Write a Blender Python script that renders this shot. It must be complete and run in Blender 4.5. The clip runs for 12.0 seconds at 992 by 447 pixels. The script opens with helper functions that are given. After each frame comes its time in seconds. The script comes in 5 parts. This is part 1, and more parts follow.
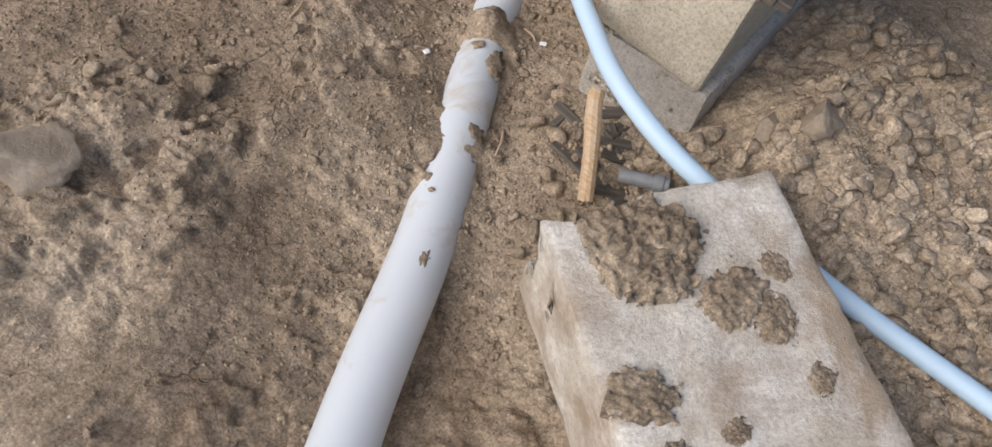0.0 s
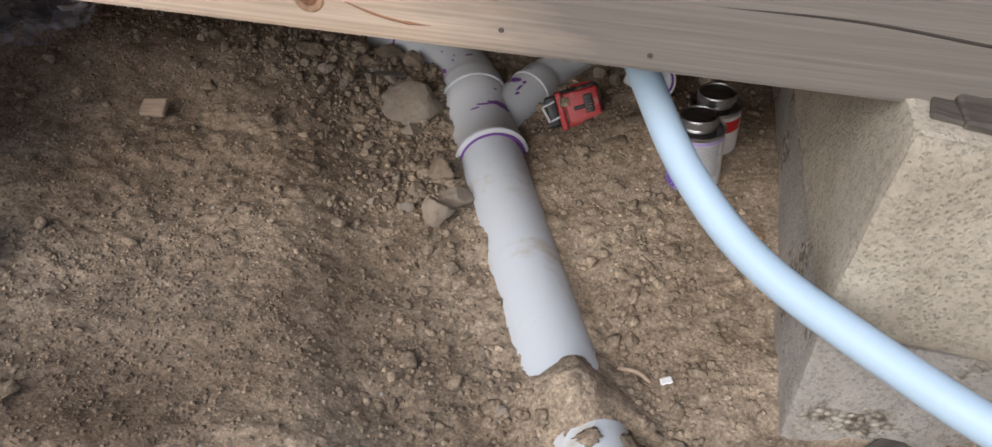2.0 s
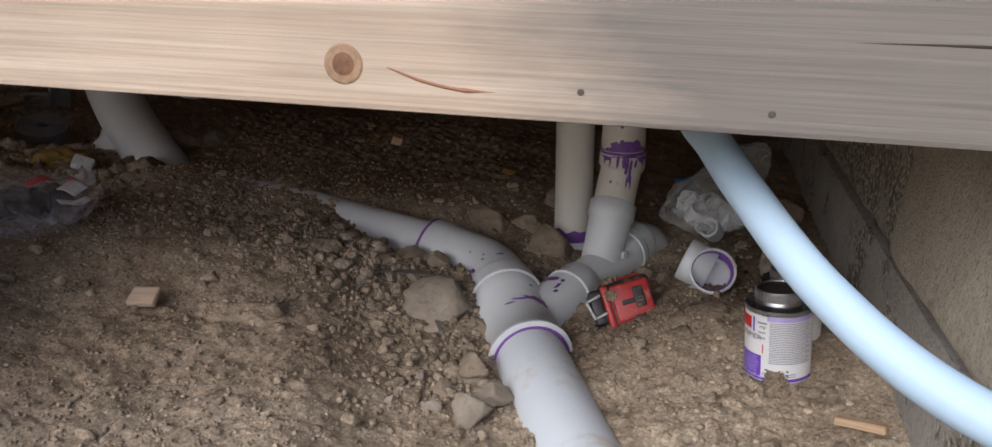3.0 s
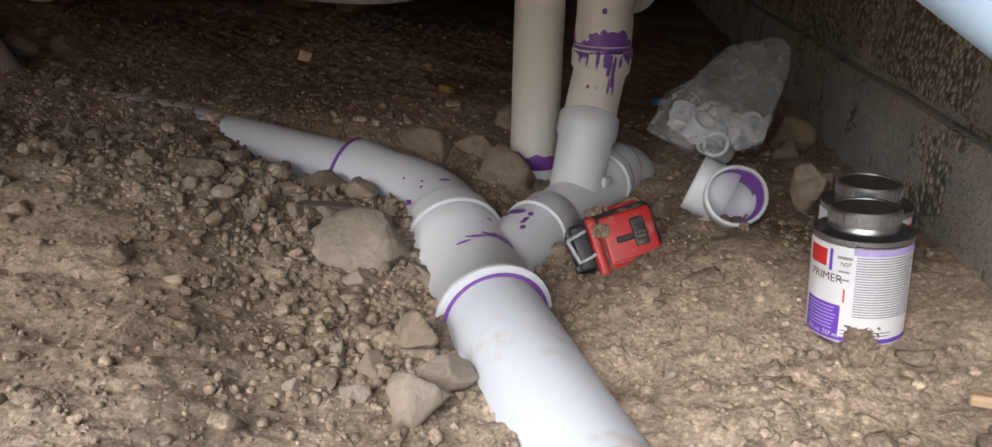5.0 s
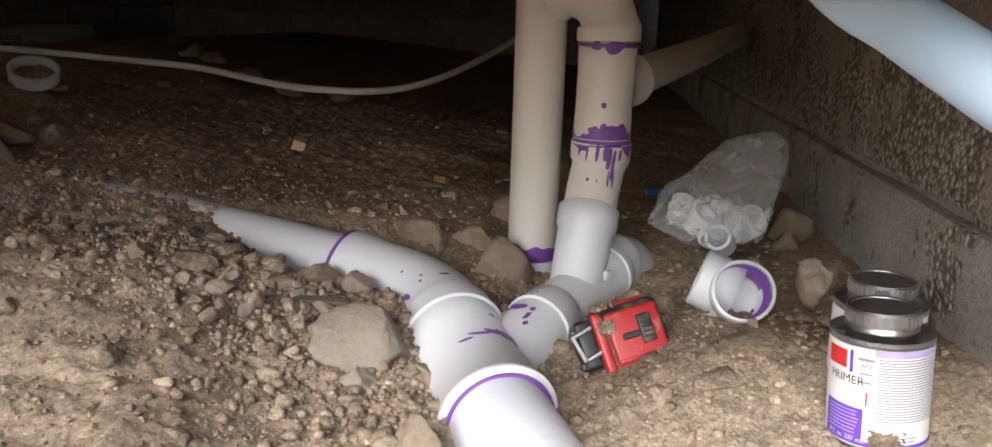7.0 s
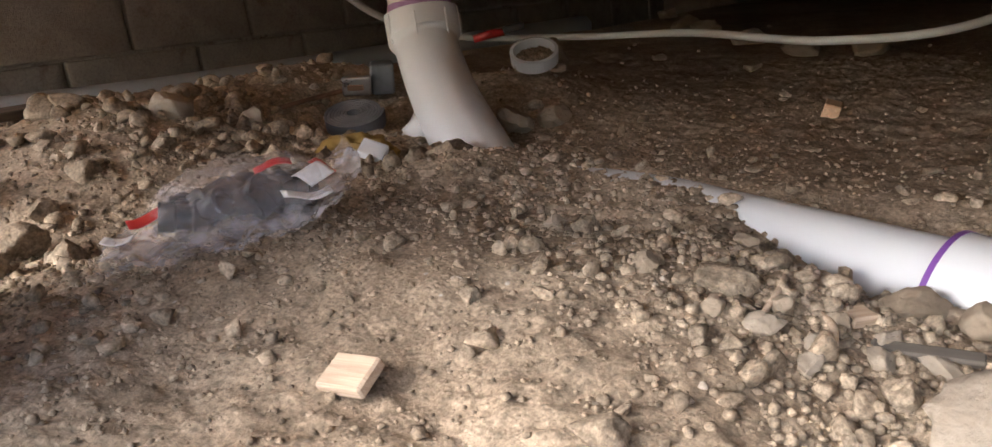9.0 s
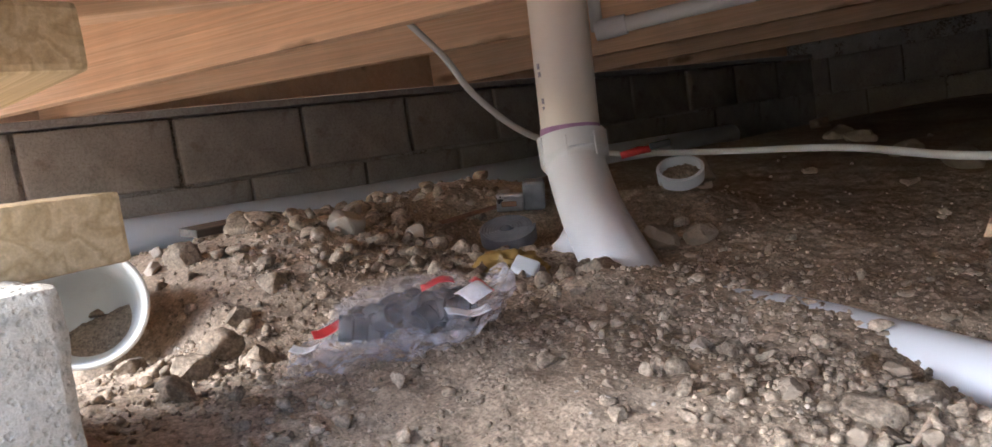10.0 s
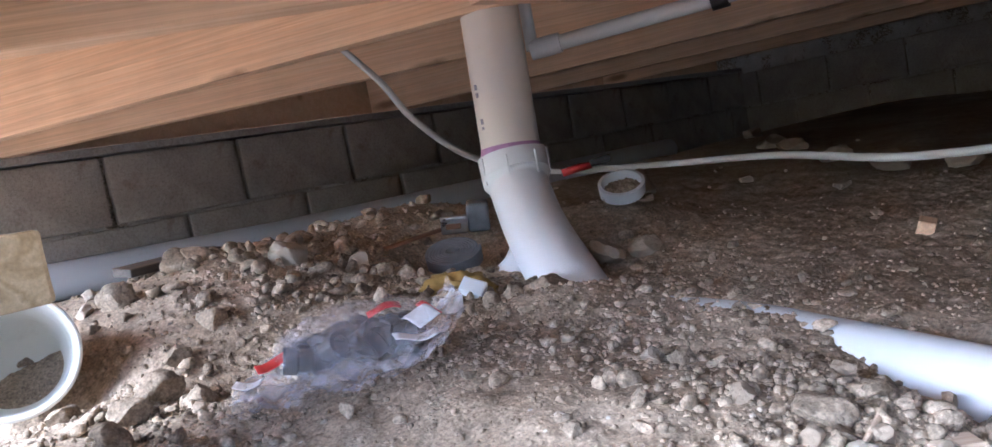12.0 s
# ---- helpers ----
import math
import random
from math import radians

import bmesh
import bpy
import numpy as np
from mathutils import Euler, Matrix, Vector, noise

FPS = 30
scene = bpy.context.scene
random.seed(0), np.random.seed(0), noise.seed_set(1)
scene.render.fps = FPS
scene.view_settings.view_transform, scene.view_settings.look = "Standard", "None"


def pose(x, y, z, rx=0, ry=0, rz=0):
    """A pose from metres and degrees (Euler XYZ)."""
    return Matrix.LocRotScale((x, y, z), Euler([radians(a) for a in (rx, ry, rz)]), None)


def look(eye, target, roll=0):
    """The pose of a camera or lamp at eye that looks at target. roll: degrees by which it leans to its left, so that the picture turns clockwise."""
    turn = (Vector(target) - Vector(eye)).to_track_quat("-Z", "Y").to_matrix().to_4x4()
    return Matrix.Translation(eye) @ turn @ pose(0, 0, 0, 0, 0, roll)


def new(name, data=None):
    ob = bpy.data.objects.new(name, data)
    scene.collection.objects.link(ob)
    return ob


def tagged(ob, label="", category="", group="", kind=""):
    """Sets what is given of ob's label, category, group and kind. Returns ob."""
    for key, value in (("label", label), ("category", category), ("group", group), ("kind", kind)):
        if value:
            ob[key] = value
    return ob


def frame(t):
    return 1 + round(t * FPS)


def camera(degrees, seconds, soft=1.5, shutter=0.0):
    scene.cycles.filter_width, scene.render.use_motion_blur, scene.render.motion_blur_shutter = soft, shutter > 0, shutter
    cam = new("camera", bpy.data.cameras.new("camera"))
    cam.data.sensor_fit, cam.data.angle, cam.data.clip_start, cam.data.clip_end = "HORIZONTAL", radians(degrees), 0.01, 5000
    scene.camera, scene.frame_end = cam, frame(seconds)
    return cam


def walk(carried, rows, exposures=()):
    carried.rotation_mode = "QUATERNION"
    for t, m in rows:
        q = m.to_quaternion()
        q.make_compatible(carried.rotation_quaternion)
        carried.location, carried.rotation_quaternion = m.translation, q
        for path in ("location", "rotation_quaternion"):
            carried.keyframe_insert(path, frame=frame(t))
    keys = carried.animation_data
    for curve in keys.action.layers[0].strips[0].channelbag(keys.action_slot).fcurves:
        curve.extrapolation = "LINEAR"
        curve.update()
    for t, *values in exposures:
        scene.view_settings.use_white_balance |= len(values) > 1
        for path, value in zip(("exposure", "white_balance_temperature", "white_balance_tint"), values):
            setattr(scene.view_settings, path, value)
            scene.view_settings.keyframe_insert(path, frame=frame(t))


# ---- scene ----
cam = camera(64.1, 12.0)
ROWS = [
    (0, 0.7566, -1.2826, 0.9757, 33.01, -7.19, 39.29),
    (0.5, 0.6075, -1.2042, 0.9401, 37.1, -7.33, 31.15),
    (1, 0.3999, -1.0467, 0.8644, 40.3, -0.99, 21.17),
    (1.5, 0.2867, -1.0023, 0.8308, 40.98, -1.17, 15.16),
    (2, 0.2297, -0.9191, 0.646, 50.6, -0.06, 13.71),
    (2.5, 0.1991, -0.864, 0.4925, 67.37, -0.2, 13.68),
    (3, 0.1683, -0.8621, 0.4615, 71.5, 0.27, 13.68),
    (3.2, 0.1567, -0.8396, 0.4465, 71.12, 0.26, 13.61),
    (5, 0.0819, -0.6179, 0.3215, 68.93, -1.26, 8.04),
    (5.5, 0.0864, -0.6004, 0.349, 70.85, -1.32, 7.16),
    (6, 0.0771, -0.6052, 0.3436, 74.14, -1.42, 6.65),
    (6.5, 0.0668, -0.6065, 0.3407, 75, -1.73, 6.6),
    (8.3, -0.0157, -0.398, 0.2543, 74.25, 1.34, 16),
    (8.5, -0.0515, -0.3501, 0.2481, 73.76, 2.6, 20.01),
    (9, -0.091, -0.3775, 0.2726, 75.17, 7.29, 39.5),
    (9.5, -0.0817, -0.3998, 0.2552, 77.65, 7.21, 47.69),
    (10, -0.0568, -0.4143, 0.2994, 84.02, 8.38, 50.01),
    (10.5, -0.0427, -0.421, 0.3118, 86.09, 9.7, 49.22),
    (11, -0.0427, -0.4213, 0.3098, 87.26, 10.67, 48.93),
    (11.5, -0.0419, -0.4209, 0.3087, 86.86, 10.88, 48.96),
    (12, -0.0626, -0.4082, 0.2942, 85.05, 10.91, 45.77),
]
EXPOSURES = [(0.0, -0.05, 6400, 10), (1.0, 0.0, 6300, 10), (2.0, -0.06, 6150, 10), (3.2, 0.2, 5950, 10), (5.0, 0.7, 6050, 10), (6.5, 1.32, 6100, 10), (8.5, 1.65, 6150, 10), (9.0, 2.28, 6200, 10), (9.5, 2.55, 5700, 10), (10.0, 2.62, 5450, 10), (10.5, 3.0, 5150, 10), (11.0, 3.02, 5050, 10), (12.0, 2.95, 4800, 10)]
walk(cam, [(t, pose(x, y, z, rx, ry, rz)) for t, x, y, z, rx, ry, rz in ROWS], EXPOSURES)

# ---- world and light ----
world = bpy.data.worlds.new("overcast_sky")
scene.world = world
world.use_nodes = True
wn = world.node_tree.nodes
sky = wn.new("ShaderNodeTexSky")
sky.sky_type = 'NISHITA'
sky.sun_disc = False
sky.sun_elevation = radians(40)
sky.sun_rotation = radians(199)
sky.dust_density = 4.0
wn["Background"].inputs[1].default_value = 0.14
world.node_tree.links.new(sky.outputs[0], wn["Background"].inputs[0])
sun_data = bpy.data.lights.new("sun", 'SUN')
sun_data.energy, sun_data.angle, sun_data.color = 1.6, radians(50), (1.0, 0.985, 0.965)
sun = new("sun", sun_data)
sun.matrix_world = look((-1.5, -4.2, 3.75), (0, 0, 0))


# ---- node material helpers ----
def material(name, rough=0.8, metal=0.0):
    m = bpy.data.materials.new(name)
    m.use_nodes = True
    b = m.node_tree.nodes["Principled BSDF"]
    b.inputs["Roughness"].default_value, b.inputs["Metallic"].default_value = rough, metal
    return m, m.node_tree, b


def node(tree, kind, **settings):
    n = tree.nodes.new(kind)
    for key, value in settings.items():
        if key == "op":
            n.operation = value
        elif key == "blend":
            n.data_type, n.blend_type = 'RGBA', value
        elif key == "bands":
            n.wave_type, n.bands_direction = 'BANDS', value
    return n


def coords(tree, scale=(1, 1, 1), which="Object"):
    tc, mp = tree.nodes.new("ShaderNodeTexCoord"), tree.nodes.new("ShaderNodeMapping")
    mp.inputs["Scale"].default_value = scale
    tree.links.new(tc.outputs[which], mp.inputs["Vector"])
    return mp.outputs[0]


def noise_tex(tree, vec, scale, detail=6.0, rough=0.6, dist=0.0):
    n = tree.nodes.new("ShaderNodeTexNoise")
    n.inputs["Scale"].default_value, n.inputs["Detail"].default_value = scale, detail
    n.inputs["Roughness"].default_value, n.inputs["Distortion"].default_value = rough, dist
    tree.links.new(vec, n.inputs["Vector"])
    return n.outputs["Fac"]


def noise_node(tree, vec, scale):
    n = tree.nodes.new("ShaderNodeTexNoise")
    n.inputs["Scale"].default_value, n.inputs["Detail"].default_value = scale, 3
    tree.links.new(vec, n.inputs["Vector"])
    return n.outputs["Color"]


def ramp(tree, fac, stops):
    r = tree.nodes.new("ShaderNodeValToRGB")
    e = r.color_ramp.elements
    while len(e) < len(stops):
        e.new(0.5)
    for el, (p, c) in zip(e, stops):
        el.position = p
        el.color = (c, c, c, 1) if isinstance(c, (int, float)) else (*c, 1)
    tree.links.new(fac, r.inputs[0])
    return r.outputs[0]


def mix(tree, fac, a, b, blend='MIX'):
    m = tree.nodes.new("ShaderNodeMix")
    m.data_type, m.blend_type = 'RGBA', blend
    for sock, v in ((m.inputs["Factor"], fac), (m.inputs[6], a), (m.inputs[7], b)):
        if isinstance(v, (int, float)):
            sock.default_value = v
        elif isinstance(v, tuple):
            sock.default_value = (*v, 1)
        else:
            tree.links.new(v, sock)
    return m.outputs[2]


def bump(tree, b, height, strength=0.4, dist=0.01):
    n = tree.nodes.new("ShaderNodeBump")
    n.inputs["Strength"].default_value, n.inputs["Distance"].default_value = strength, dist
    tree.links.new(height, n.inputs["Height"])
    tree.links.new(n.outputs[0], b.inputs["Normal"])


def colour(tree, b, c):
    tree.links.new(c, b.inputs["Base Color"])


def soil_material(name, dark, mid, light, chips=True):
    m, t, b = material(name, 0.95)
    v = coords(t, which="Object")
    c = ramp(t, noise_tex(t, v, 3.2, 7, 0.62), [(0.3, dark), (0.5, mid), (0.7, light)])
    c = mix(t, 0.85, c, ramp(t, noise_tex(t, v, 38, 8, 0.78), [(0.34, 0.68), (0.5, 1.0), (0.68, 1.22)]), 'MULTIPLY')
    fine = noise_tex(t, v, 240, 6, 0.8)
    c = mix(t, 0.8, c, ramp(t, fine, [(0.35, 0.4), (0.5, 1.0), (0.64, 1.6)]), 'MULTIPLY')
    h = mix(t, 0.5, noise_tex(t, v, 60, 9, 0.75), fine)
    # crumbs of two sizes, each with its own height and tone
    for size, share, tone in ((105, 0.5, 0.34), (290, 0.34, 0.34)):
        cell = t.nodes.new("ShaderNodeTexVoronoi")
        cell.inputs["Scale"].default_value = size
        t.links.new(mix(t, 0.5 / size, v, noise_node(t, v, size * 0.7)), cell.inputs["Vector"])
        own = t.nodes.new("ShaderNodeSeparateColor")
        t.links.new(cell.outputs["Color"], own.inputs[0])
        dome = ramp(t, cell.outputs["Distance"], [(0.1, 1.0), (0.75, 0.0)])
        lump = mix(t, 1.0, dome, ramp(t, own.outputs[1], [(0.3, 0.1), (1.0, 1.0)]), 'MULTIPLY')
        loose = ramp(t, noise_tex(t, v, 6.5 if size < 200 else 11, 5, 0.6), [(0.4, share * 0.25), (0.62, share)])
        h = mix(t, loose, h, lump)
        c = mix(t, tone, c, ramp(t, own.outputs[0], [(0.0, 0.62), (0.6, 1.0), (1.0, 1.45)]), 'MULTIPLY')
    if not chips:
        isle = t.nodes.new("ShaderNodeNewGeometry")
        c = mix(t, 0.7, c, ramp(t, isle.outputs["Random Per Island"], [(0.0, 0.65), (0.6, 1.0), (1.0, 1.4)]), 'MULTIPLY')
    if chips:
        vo = t.nodes.new("ShaderNodeTexVoronoi")
        vo.inputs["Scale"].default_value = 75
        t.links.new(v, vo.inputs["Vector"])
        sep = t.nodes.new("ShaderNodeSeparateColor")
        t.links.new(vo.outputs["Color"], sep.inputs[0])
        rare = ramp(t, sep.outputs[0], [(0.925, 0.0), (0.93, 1.0)])
        spot = ramp(t, vo.outputs["Distance"], [(0.1, 1.0), (0.17, 0.0)])
        c = mix(t, mix(t, 1.0, rare, spot, 'MULTIPLY'), c, (0.55, 0.51, 0.45))
        # cracks between dried plates, only in places
        warp = t.nodes.new("ShaderNodeTexNoise")
        warp.inputs["Scale"].default_value, warp.inputs["Detail"].default_value = 14, 6
        t.links.new(v, warp.inputs["Vector"])
        wob = mix(t, 0.09, v, warp.outputs["Color"])
        cr = t.nodes.new("ShaderNodeTexVoronoi")
        cr.feature = 'DISTANCE_TO_EDGE'
        cr.inputs["Scale"].default_value = 13
        t.links.new(wob, cr.inputs["Vector"])
        line = ramp(t, cr.outputs["Distance"], [(0.0, 0.0), (0.035, 1.0)])
        here = ramp(t, noise_tex(t, v, 4.5, 4, 0.6), [(0.5, 0.0), (0.62, 1.0)])
        place = t.nodes.new("ShaderNodeSeparateXYZ")
        t.links.new(v, place.inputs[0])
        outside = t.nodes.new("ShaderNodeMapRange")
        outside.inputs["From Min"].default_value, outside.inputs["From Max"].default_value = -0.5, -0.75
        t.links.new(place.outputs[1], outside.inputs["Value"])
        here = mix(t, 1.0, here, outside.outputs[0], 'MULTIPLY')
        crack = mix(t, here, (1.0, 1.0, 1.0), line)
        h = mix(t, 1.0, h, crack, 'MULTIPLY')
        c = mix(t, 0.55, c, crack, 'MULTIPLY')
    colour(t, b, c)
    bump(t, b, h, 0.65, 0.006)
    b.inputs["Specular IOR Level"].default_value = 0.2
    return m


def stone_material(name, a, bcol, scale=18.0, mud=0.35):
    m, t, b = material(name, 0.9)
    v = coords(t)
    c = ramp(t, noise_tex(t, v, scale, 8, 0.65), [(0.3, a), (0.7, bcol)])
    info = t.nodes.new("ShaderNodeNewGeometry")
    c = mix(t, 0.55, c, ramp(t, info.outputs["Random Per Island"], [(0.0, 0.55), (1.0, 1.5)]), 'MULTIPLY')
    c = mix(t, ramp(t, noise_tex(t, v, 30, 6, 0.7), [(0.5 - mud * 0.3, 0.0), (0.62, mud * 2 if mud < 0.5 else 1.0)]), c, (0.27, 0.205, 0.145))
    colour(t, b, c)
    bump(t, b, noise_tex(t, v, 120, 8, 0.7), 0.6, 0.006)
    b.inputs["Specular IOR Level"].default_value = 0.25
    return m


def concrete_material(name, a, bcol, pits=True, mud=(0.2, 0.14, 0.09), mudamount=0.4, scale=1.0, stones=0.0):
    m, t, b = material(name, 0.93)
    v = coords(t, (scale, scale, scale))
    c = ramp(t, noise_tex(t, v, 9, 8, 0.65), [(0.3, a), (0.68, bcol)])
    c = mix(t, 0.45, c, ramp(t, noise_tex(t, v, 150, 6, 0.8), [(0.38, 0.42), (0.5, 1.0), (0.65, 1.25)]), 'MULTIPLY')
    c = mix(t, ramp(t, noise_tex(t, v, 5.5, 7, 0.7, 0.4), [(0.62 - mudamount * 0.2, 0.0), (0.78 - mudamount * 0.2, 0.9)]), c, mud)
    h = noise_tex(t, v, 180, 6, 0.75)
    if pits:
        vo = t.nodes.new("ShaderNodeTexVoronoi")
        vo.inputs["Scale"].default_value = 230
        vo.inputs["Randomness"].default_value = 1.0
        t.links.new(v, vo.inputs["Vector"])
        pit = ramp(t, vo.outputs["Distance"], [(0.18, 0.0), (0.4, 1.0)])
        c = mix(t, 0.12, c, pit, 'MULTIPLY')
        h = mix(t, 0.3, h, pit)
    if stones:
        # patches where the skin has gone and the gravel shows
        vo = t.nodes.new("ShaderNodeTexVoronoi")
        vo.inputs["Scale"].default_value = 150
        t.links.new(v, vo.inputs["Vector"])
        own = t.nodes.new("ShaderNodeSeparateColor")
        t.links.new(vo.outputs["Color"], own.inputs[0])
        bare = ramp(t, noise_tex(t, v, 7, 7, 0.7), [(0.56 - stones * 0.15, 0.0), (0.6 - stones * 0.15, 1.0)])
        grain = ramp(t, own.outputs[0], [(0.0, (0.26, 0.22, 0.17)), (0.5, (0.44, 0.39, 0.32)), (1.0, (0.66, 0.61, 0.52))])
        grain = mix(t, 1.0, grain, ramp(t, vo.outputs["Distance"], [(0.3, 1.0), (0.75, 0.4)]), 'MULTIPLY')
        c = mix(t, bare, c, grain)
        h = mix(t, bare, h, ramp(t, vo.outputs["Distance"], [(0.1, 1.0), (0.7, 0.0)]))
    colour(t, b, c)
    bump(t, b, h, 0.8, 0.004)
    b.inputs["Specular IOR Level"].default_value = 0.3
    return m


def wood_material(name, a, bcol, grey=None, greyamount=0.0, scale=1.0, rough=0.75, knots=False):
    """Sawn wood, its grain along the object's x axis: growth lines, fibres, knots and grey weathering."""
    m, t, b = material(name, rough)
    tc = coords(t, (1, 1, 1))
    lines = noise_tex(t, coords(t, (0.9 * scale, 26 * scale, 26 * scale)), 1.4, 3, 0.55, 0.5)
    c = ramp(t, lines, [(0.28, a), (0.42, bcol), (0.5, a), (0.6, bcol), (0.75, a)])
    c = mix(t, 0.3, c, bcol)
    fib = noise_tex(t, coords(t, (5 * scale, 420 * scale, 420 * scale)), 1.0, 4, 0.7)
    c = mix(t, 0.4, c, ramp(t, fib, [(0.3, 0.5), (0.7, 1.3)]), 'MULTIPLY')
    c = mix(t, 0.4, c, ramp(t, noise_tex(t, tc, 7, 5, 0.6), [(0.3, 0.75), (0.7, 1.12)]), 'MULTIPLY')
    if knots:
        vo = t.nodes.new("ShaderNodeTexVoronoi")
        vo.inputs["Scale"].default_value = 1.0
        t.links.new(mix(t, 0.12, coords(t, (3.2, 11, 11)), noise_tex(t, tc, 30, 3, 0.6)), vo.inputs["Vector"])
        split = t.nodes.new("ShaderNodeSeparateColor")
        t.links.new(vo.outputs["Color"], split.inputs[0])
        rare = ramp(t, split.outputs[0], [(0.72, 0.0), (0.74, 0.8)])
        c = mix(t, mix(t, 1.0, rare, ramp(t, vo.outputs["Distance"], [(0.09, 1.0), (0.2, 0.0)]), 'MULTIPLY'), c, (0.2, 0.1, 0.05))
    if grey:
        sep = t.nodes.new("ShaderNodeSeparateXYZ")
        t.links.new(tc, sep.inputs[0])
        along = t.nodes.new("ShaderNodeMapRange")
        along.inputs["From Min"].default_value, along.inputs["From Max"].default_value = 0.93, 1.25
        t.links.new(sep.outputs[0], along.inputs["Value"])
        patchy = noise_tex(t, coords(t, (2.2, 9, 9)), 1.3, 6, 0.65)
        add = t.nodes.new("ShaderNodeMath")
        add.operation = 'MULTIPLY_ADD'
        t.links.new(along.outputs[0], add.inputs[0])
        add.inputs[1].default_value = greyamount
        t.links.new(patchy, add.inputs[2])
        c = mix(t, ramp(t, add.outputs[0], [(0.5, 0.0), (0.95, 0.92)]), c, mix(t, 0.5, grey, ramp(t, fib, [(0.3, 0.4), (0.7, 1.2)]), 'MULTIPLY'))
    colour(t, b, c)
    bump(t, b, mix(t, 0.4, fib, lines), 0.3, 0.002)
    return m


def plastic_material(name, base, rough=0.4, dirt=0.35, dirtcol=(0.3, 0.22, 0.14), scale=22.0, purple=0.0):
    m, t, b = material(name, rough)
    v = coords(t)
    d = ramp(t, noise_tex(t, v, scale, 8, 0.7, 0.5), [(0.68 - dirt * 0.25, 0.0), (0.86 - dirt * 0.25, min(1.0, dirt * 1.4))])
    c = mix(t, d, base, dirtcol)
    c = mix(t, 0.25, c, ramp(t, noise_tex(t, v, 4, 4, 0.5), [(0.3, 0.8), (0.7, 1.08)]), 'MULTIPLY')
    if purple:
        f = ramp(t, noise_tex(t, v, 38, 3, 0.5, 1.0), [(0.66 - purple * 0.2, 0.0), (0.69 - purple * 0.2, 0.85)])
        c = mix(t, f, c, (0.11, 0.03, 0.22))
    colour(t, b, c)
    r = ramp(t, d, [(0.0, rough), (1.0, 0.9)])
    t.links.new(r, b.inputs["Roughness"])
    bump(t, b, noise_tex(t, v, 90, 5, 0.6), 0.06, 0.002)
    return m


def plain(name, c, rough=0.6, metal=0.0, wear=0.25, scale=60.0):
    m, t, b = material(name, rough, metal)
    v = coords(t)
    k = ramp(t, noise_tex(t, v, scale, 6, 0.65), [(0.25, 1 - wear), (0.75, 1 + wear * 0.6)])
    colour(t, b, mix(t, 1.0, c, k, 'MULTIPLY'))
    t.links.new(ramp(t, noise_tex(t, v, scale * 0.6, 4), [(0.3, max(0.05, rough - 0.12)), (0.7, min(1, rough + 0.15))]), b.inputs["Roughness"])
    bump(t, b, noise_tex(t, v, scale * 4, 4), 0.08, 0.002)
    return m


SOIL = soil_material("soil", (0.235, 0.175, 0.122), (0.34, 0.268, 0.196), (0.455, 0.372, 0.284))
CLOD = soil_material("clod_soil", (0.24, 0.18, 0.127), (0.34, 0.27, 0.199), (0.45, 0.37, 0.285), chips=False)
STONE = stone_material("field_stone", (0.3, 0.235, 0.175), (0.46, 0.385, 0.3))
PALE_STONE = stone_material("pale_stone", (0.34, 0.28, 0.22), (0.5, 0.44, 0.37), mud=0.25)
BOULDER = stone_material("pale_boulder", (0.42, 0.35, 0.275), (0.58, 0.5, 0.415), mud=0.12)
BLOCK = concrete_material("block_concrete", (0.42, 0.37, 0.29), (0.6, 0.55, 0.45), mudamount=0.1)
PIER_SIDE = concrete_material("wall_concrete", (0.34, 0.3, 0.25), (0.52, 0.475, 0.41), mudamount=0.2, stones=0.7)
FOOTING = concrete_material("footing_concrete", (0.36, 0.33, 0.295), (0.54, 0.51, 0.47), mudamount=0.25, stones=0.25)
CHUNK = concrete_material("muddy_white_concrete", (0.5, 0.44, 0.36), (0.85, 0.82, 0.77), mud=(0.36, 0.275, 0.195), mudamount=0.85, pits=False)
WALLBLOCK = concrete_material("grey_block", (0.33, 0.295, 0.25), (0.46, 0.42, 0.37), mudamount=0.2)
PINK = concrete_material("reddish_footing", (0.3, 0.21, 0.175), (0.42, 0.32, 0.27), mudamount=0.5)
BEAMWOOD = wood_material("weathered_beam_wood", (0.44, 0.33, 0.24), (0.61, 0.5, 0.395), (0.19, 0.172, 0.155), 0.9)
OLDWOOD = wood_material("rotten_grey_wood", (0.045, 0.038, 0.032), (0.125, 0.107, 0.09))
JOISTWOOD = wood_material("orange_joist_wood", (0.74, 0.47, 0.28), (0.84, 0.59, 0.38), scale=0.8, knots=True)
SHIMWOOD = wood_material("stained_shim_wood", (0.36, 0.25, 0.11), (0.6, 0.46, 0.27))
CHIPWOOD = wood_material("pale_wood", (0.42, 0.3, 0.21), (0.56, 0.44, 0.33), scale=4)
STICKWOOD = wood_material("rusty_stick_wood", (0.45, 0.25, 0.1), (0.58, 0.46, 0.33), scale=3)
SILLWOOD = wood_material("grey_sill_wood", (0.25, 0.22, 0.2), (0.4, 0.37, 0.34))
PVC = plastic_material("white_pvc", (0.74, 0.765, 0.8), 0.38, 0.25)
PVC_MUDDY = plastic_material("muddy_white_pvc", (0.66, 0.71, 0.77), 0.4, 0.55, scale=11, dirtcol=(0.5, 0.41, 0.31))
PVC_CREAM = plastic_material("cream_pvc", (0.79, 0.76, 0.7), 0.4, 0.25)
PVC_PURPLE = plastic_material("primer_spotted_pvc", (0.74, 0.765, 0.8), 0.38, 0.22)
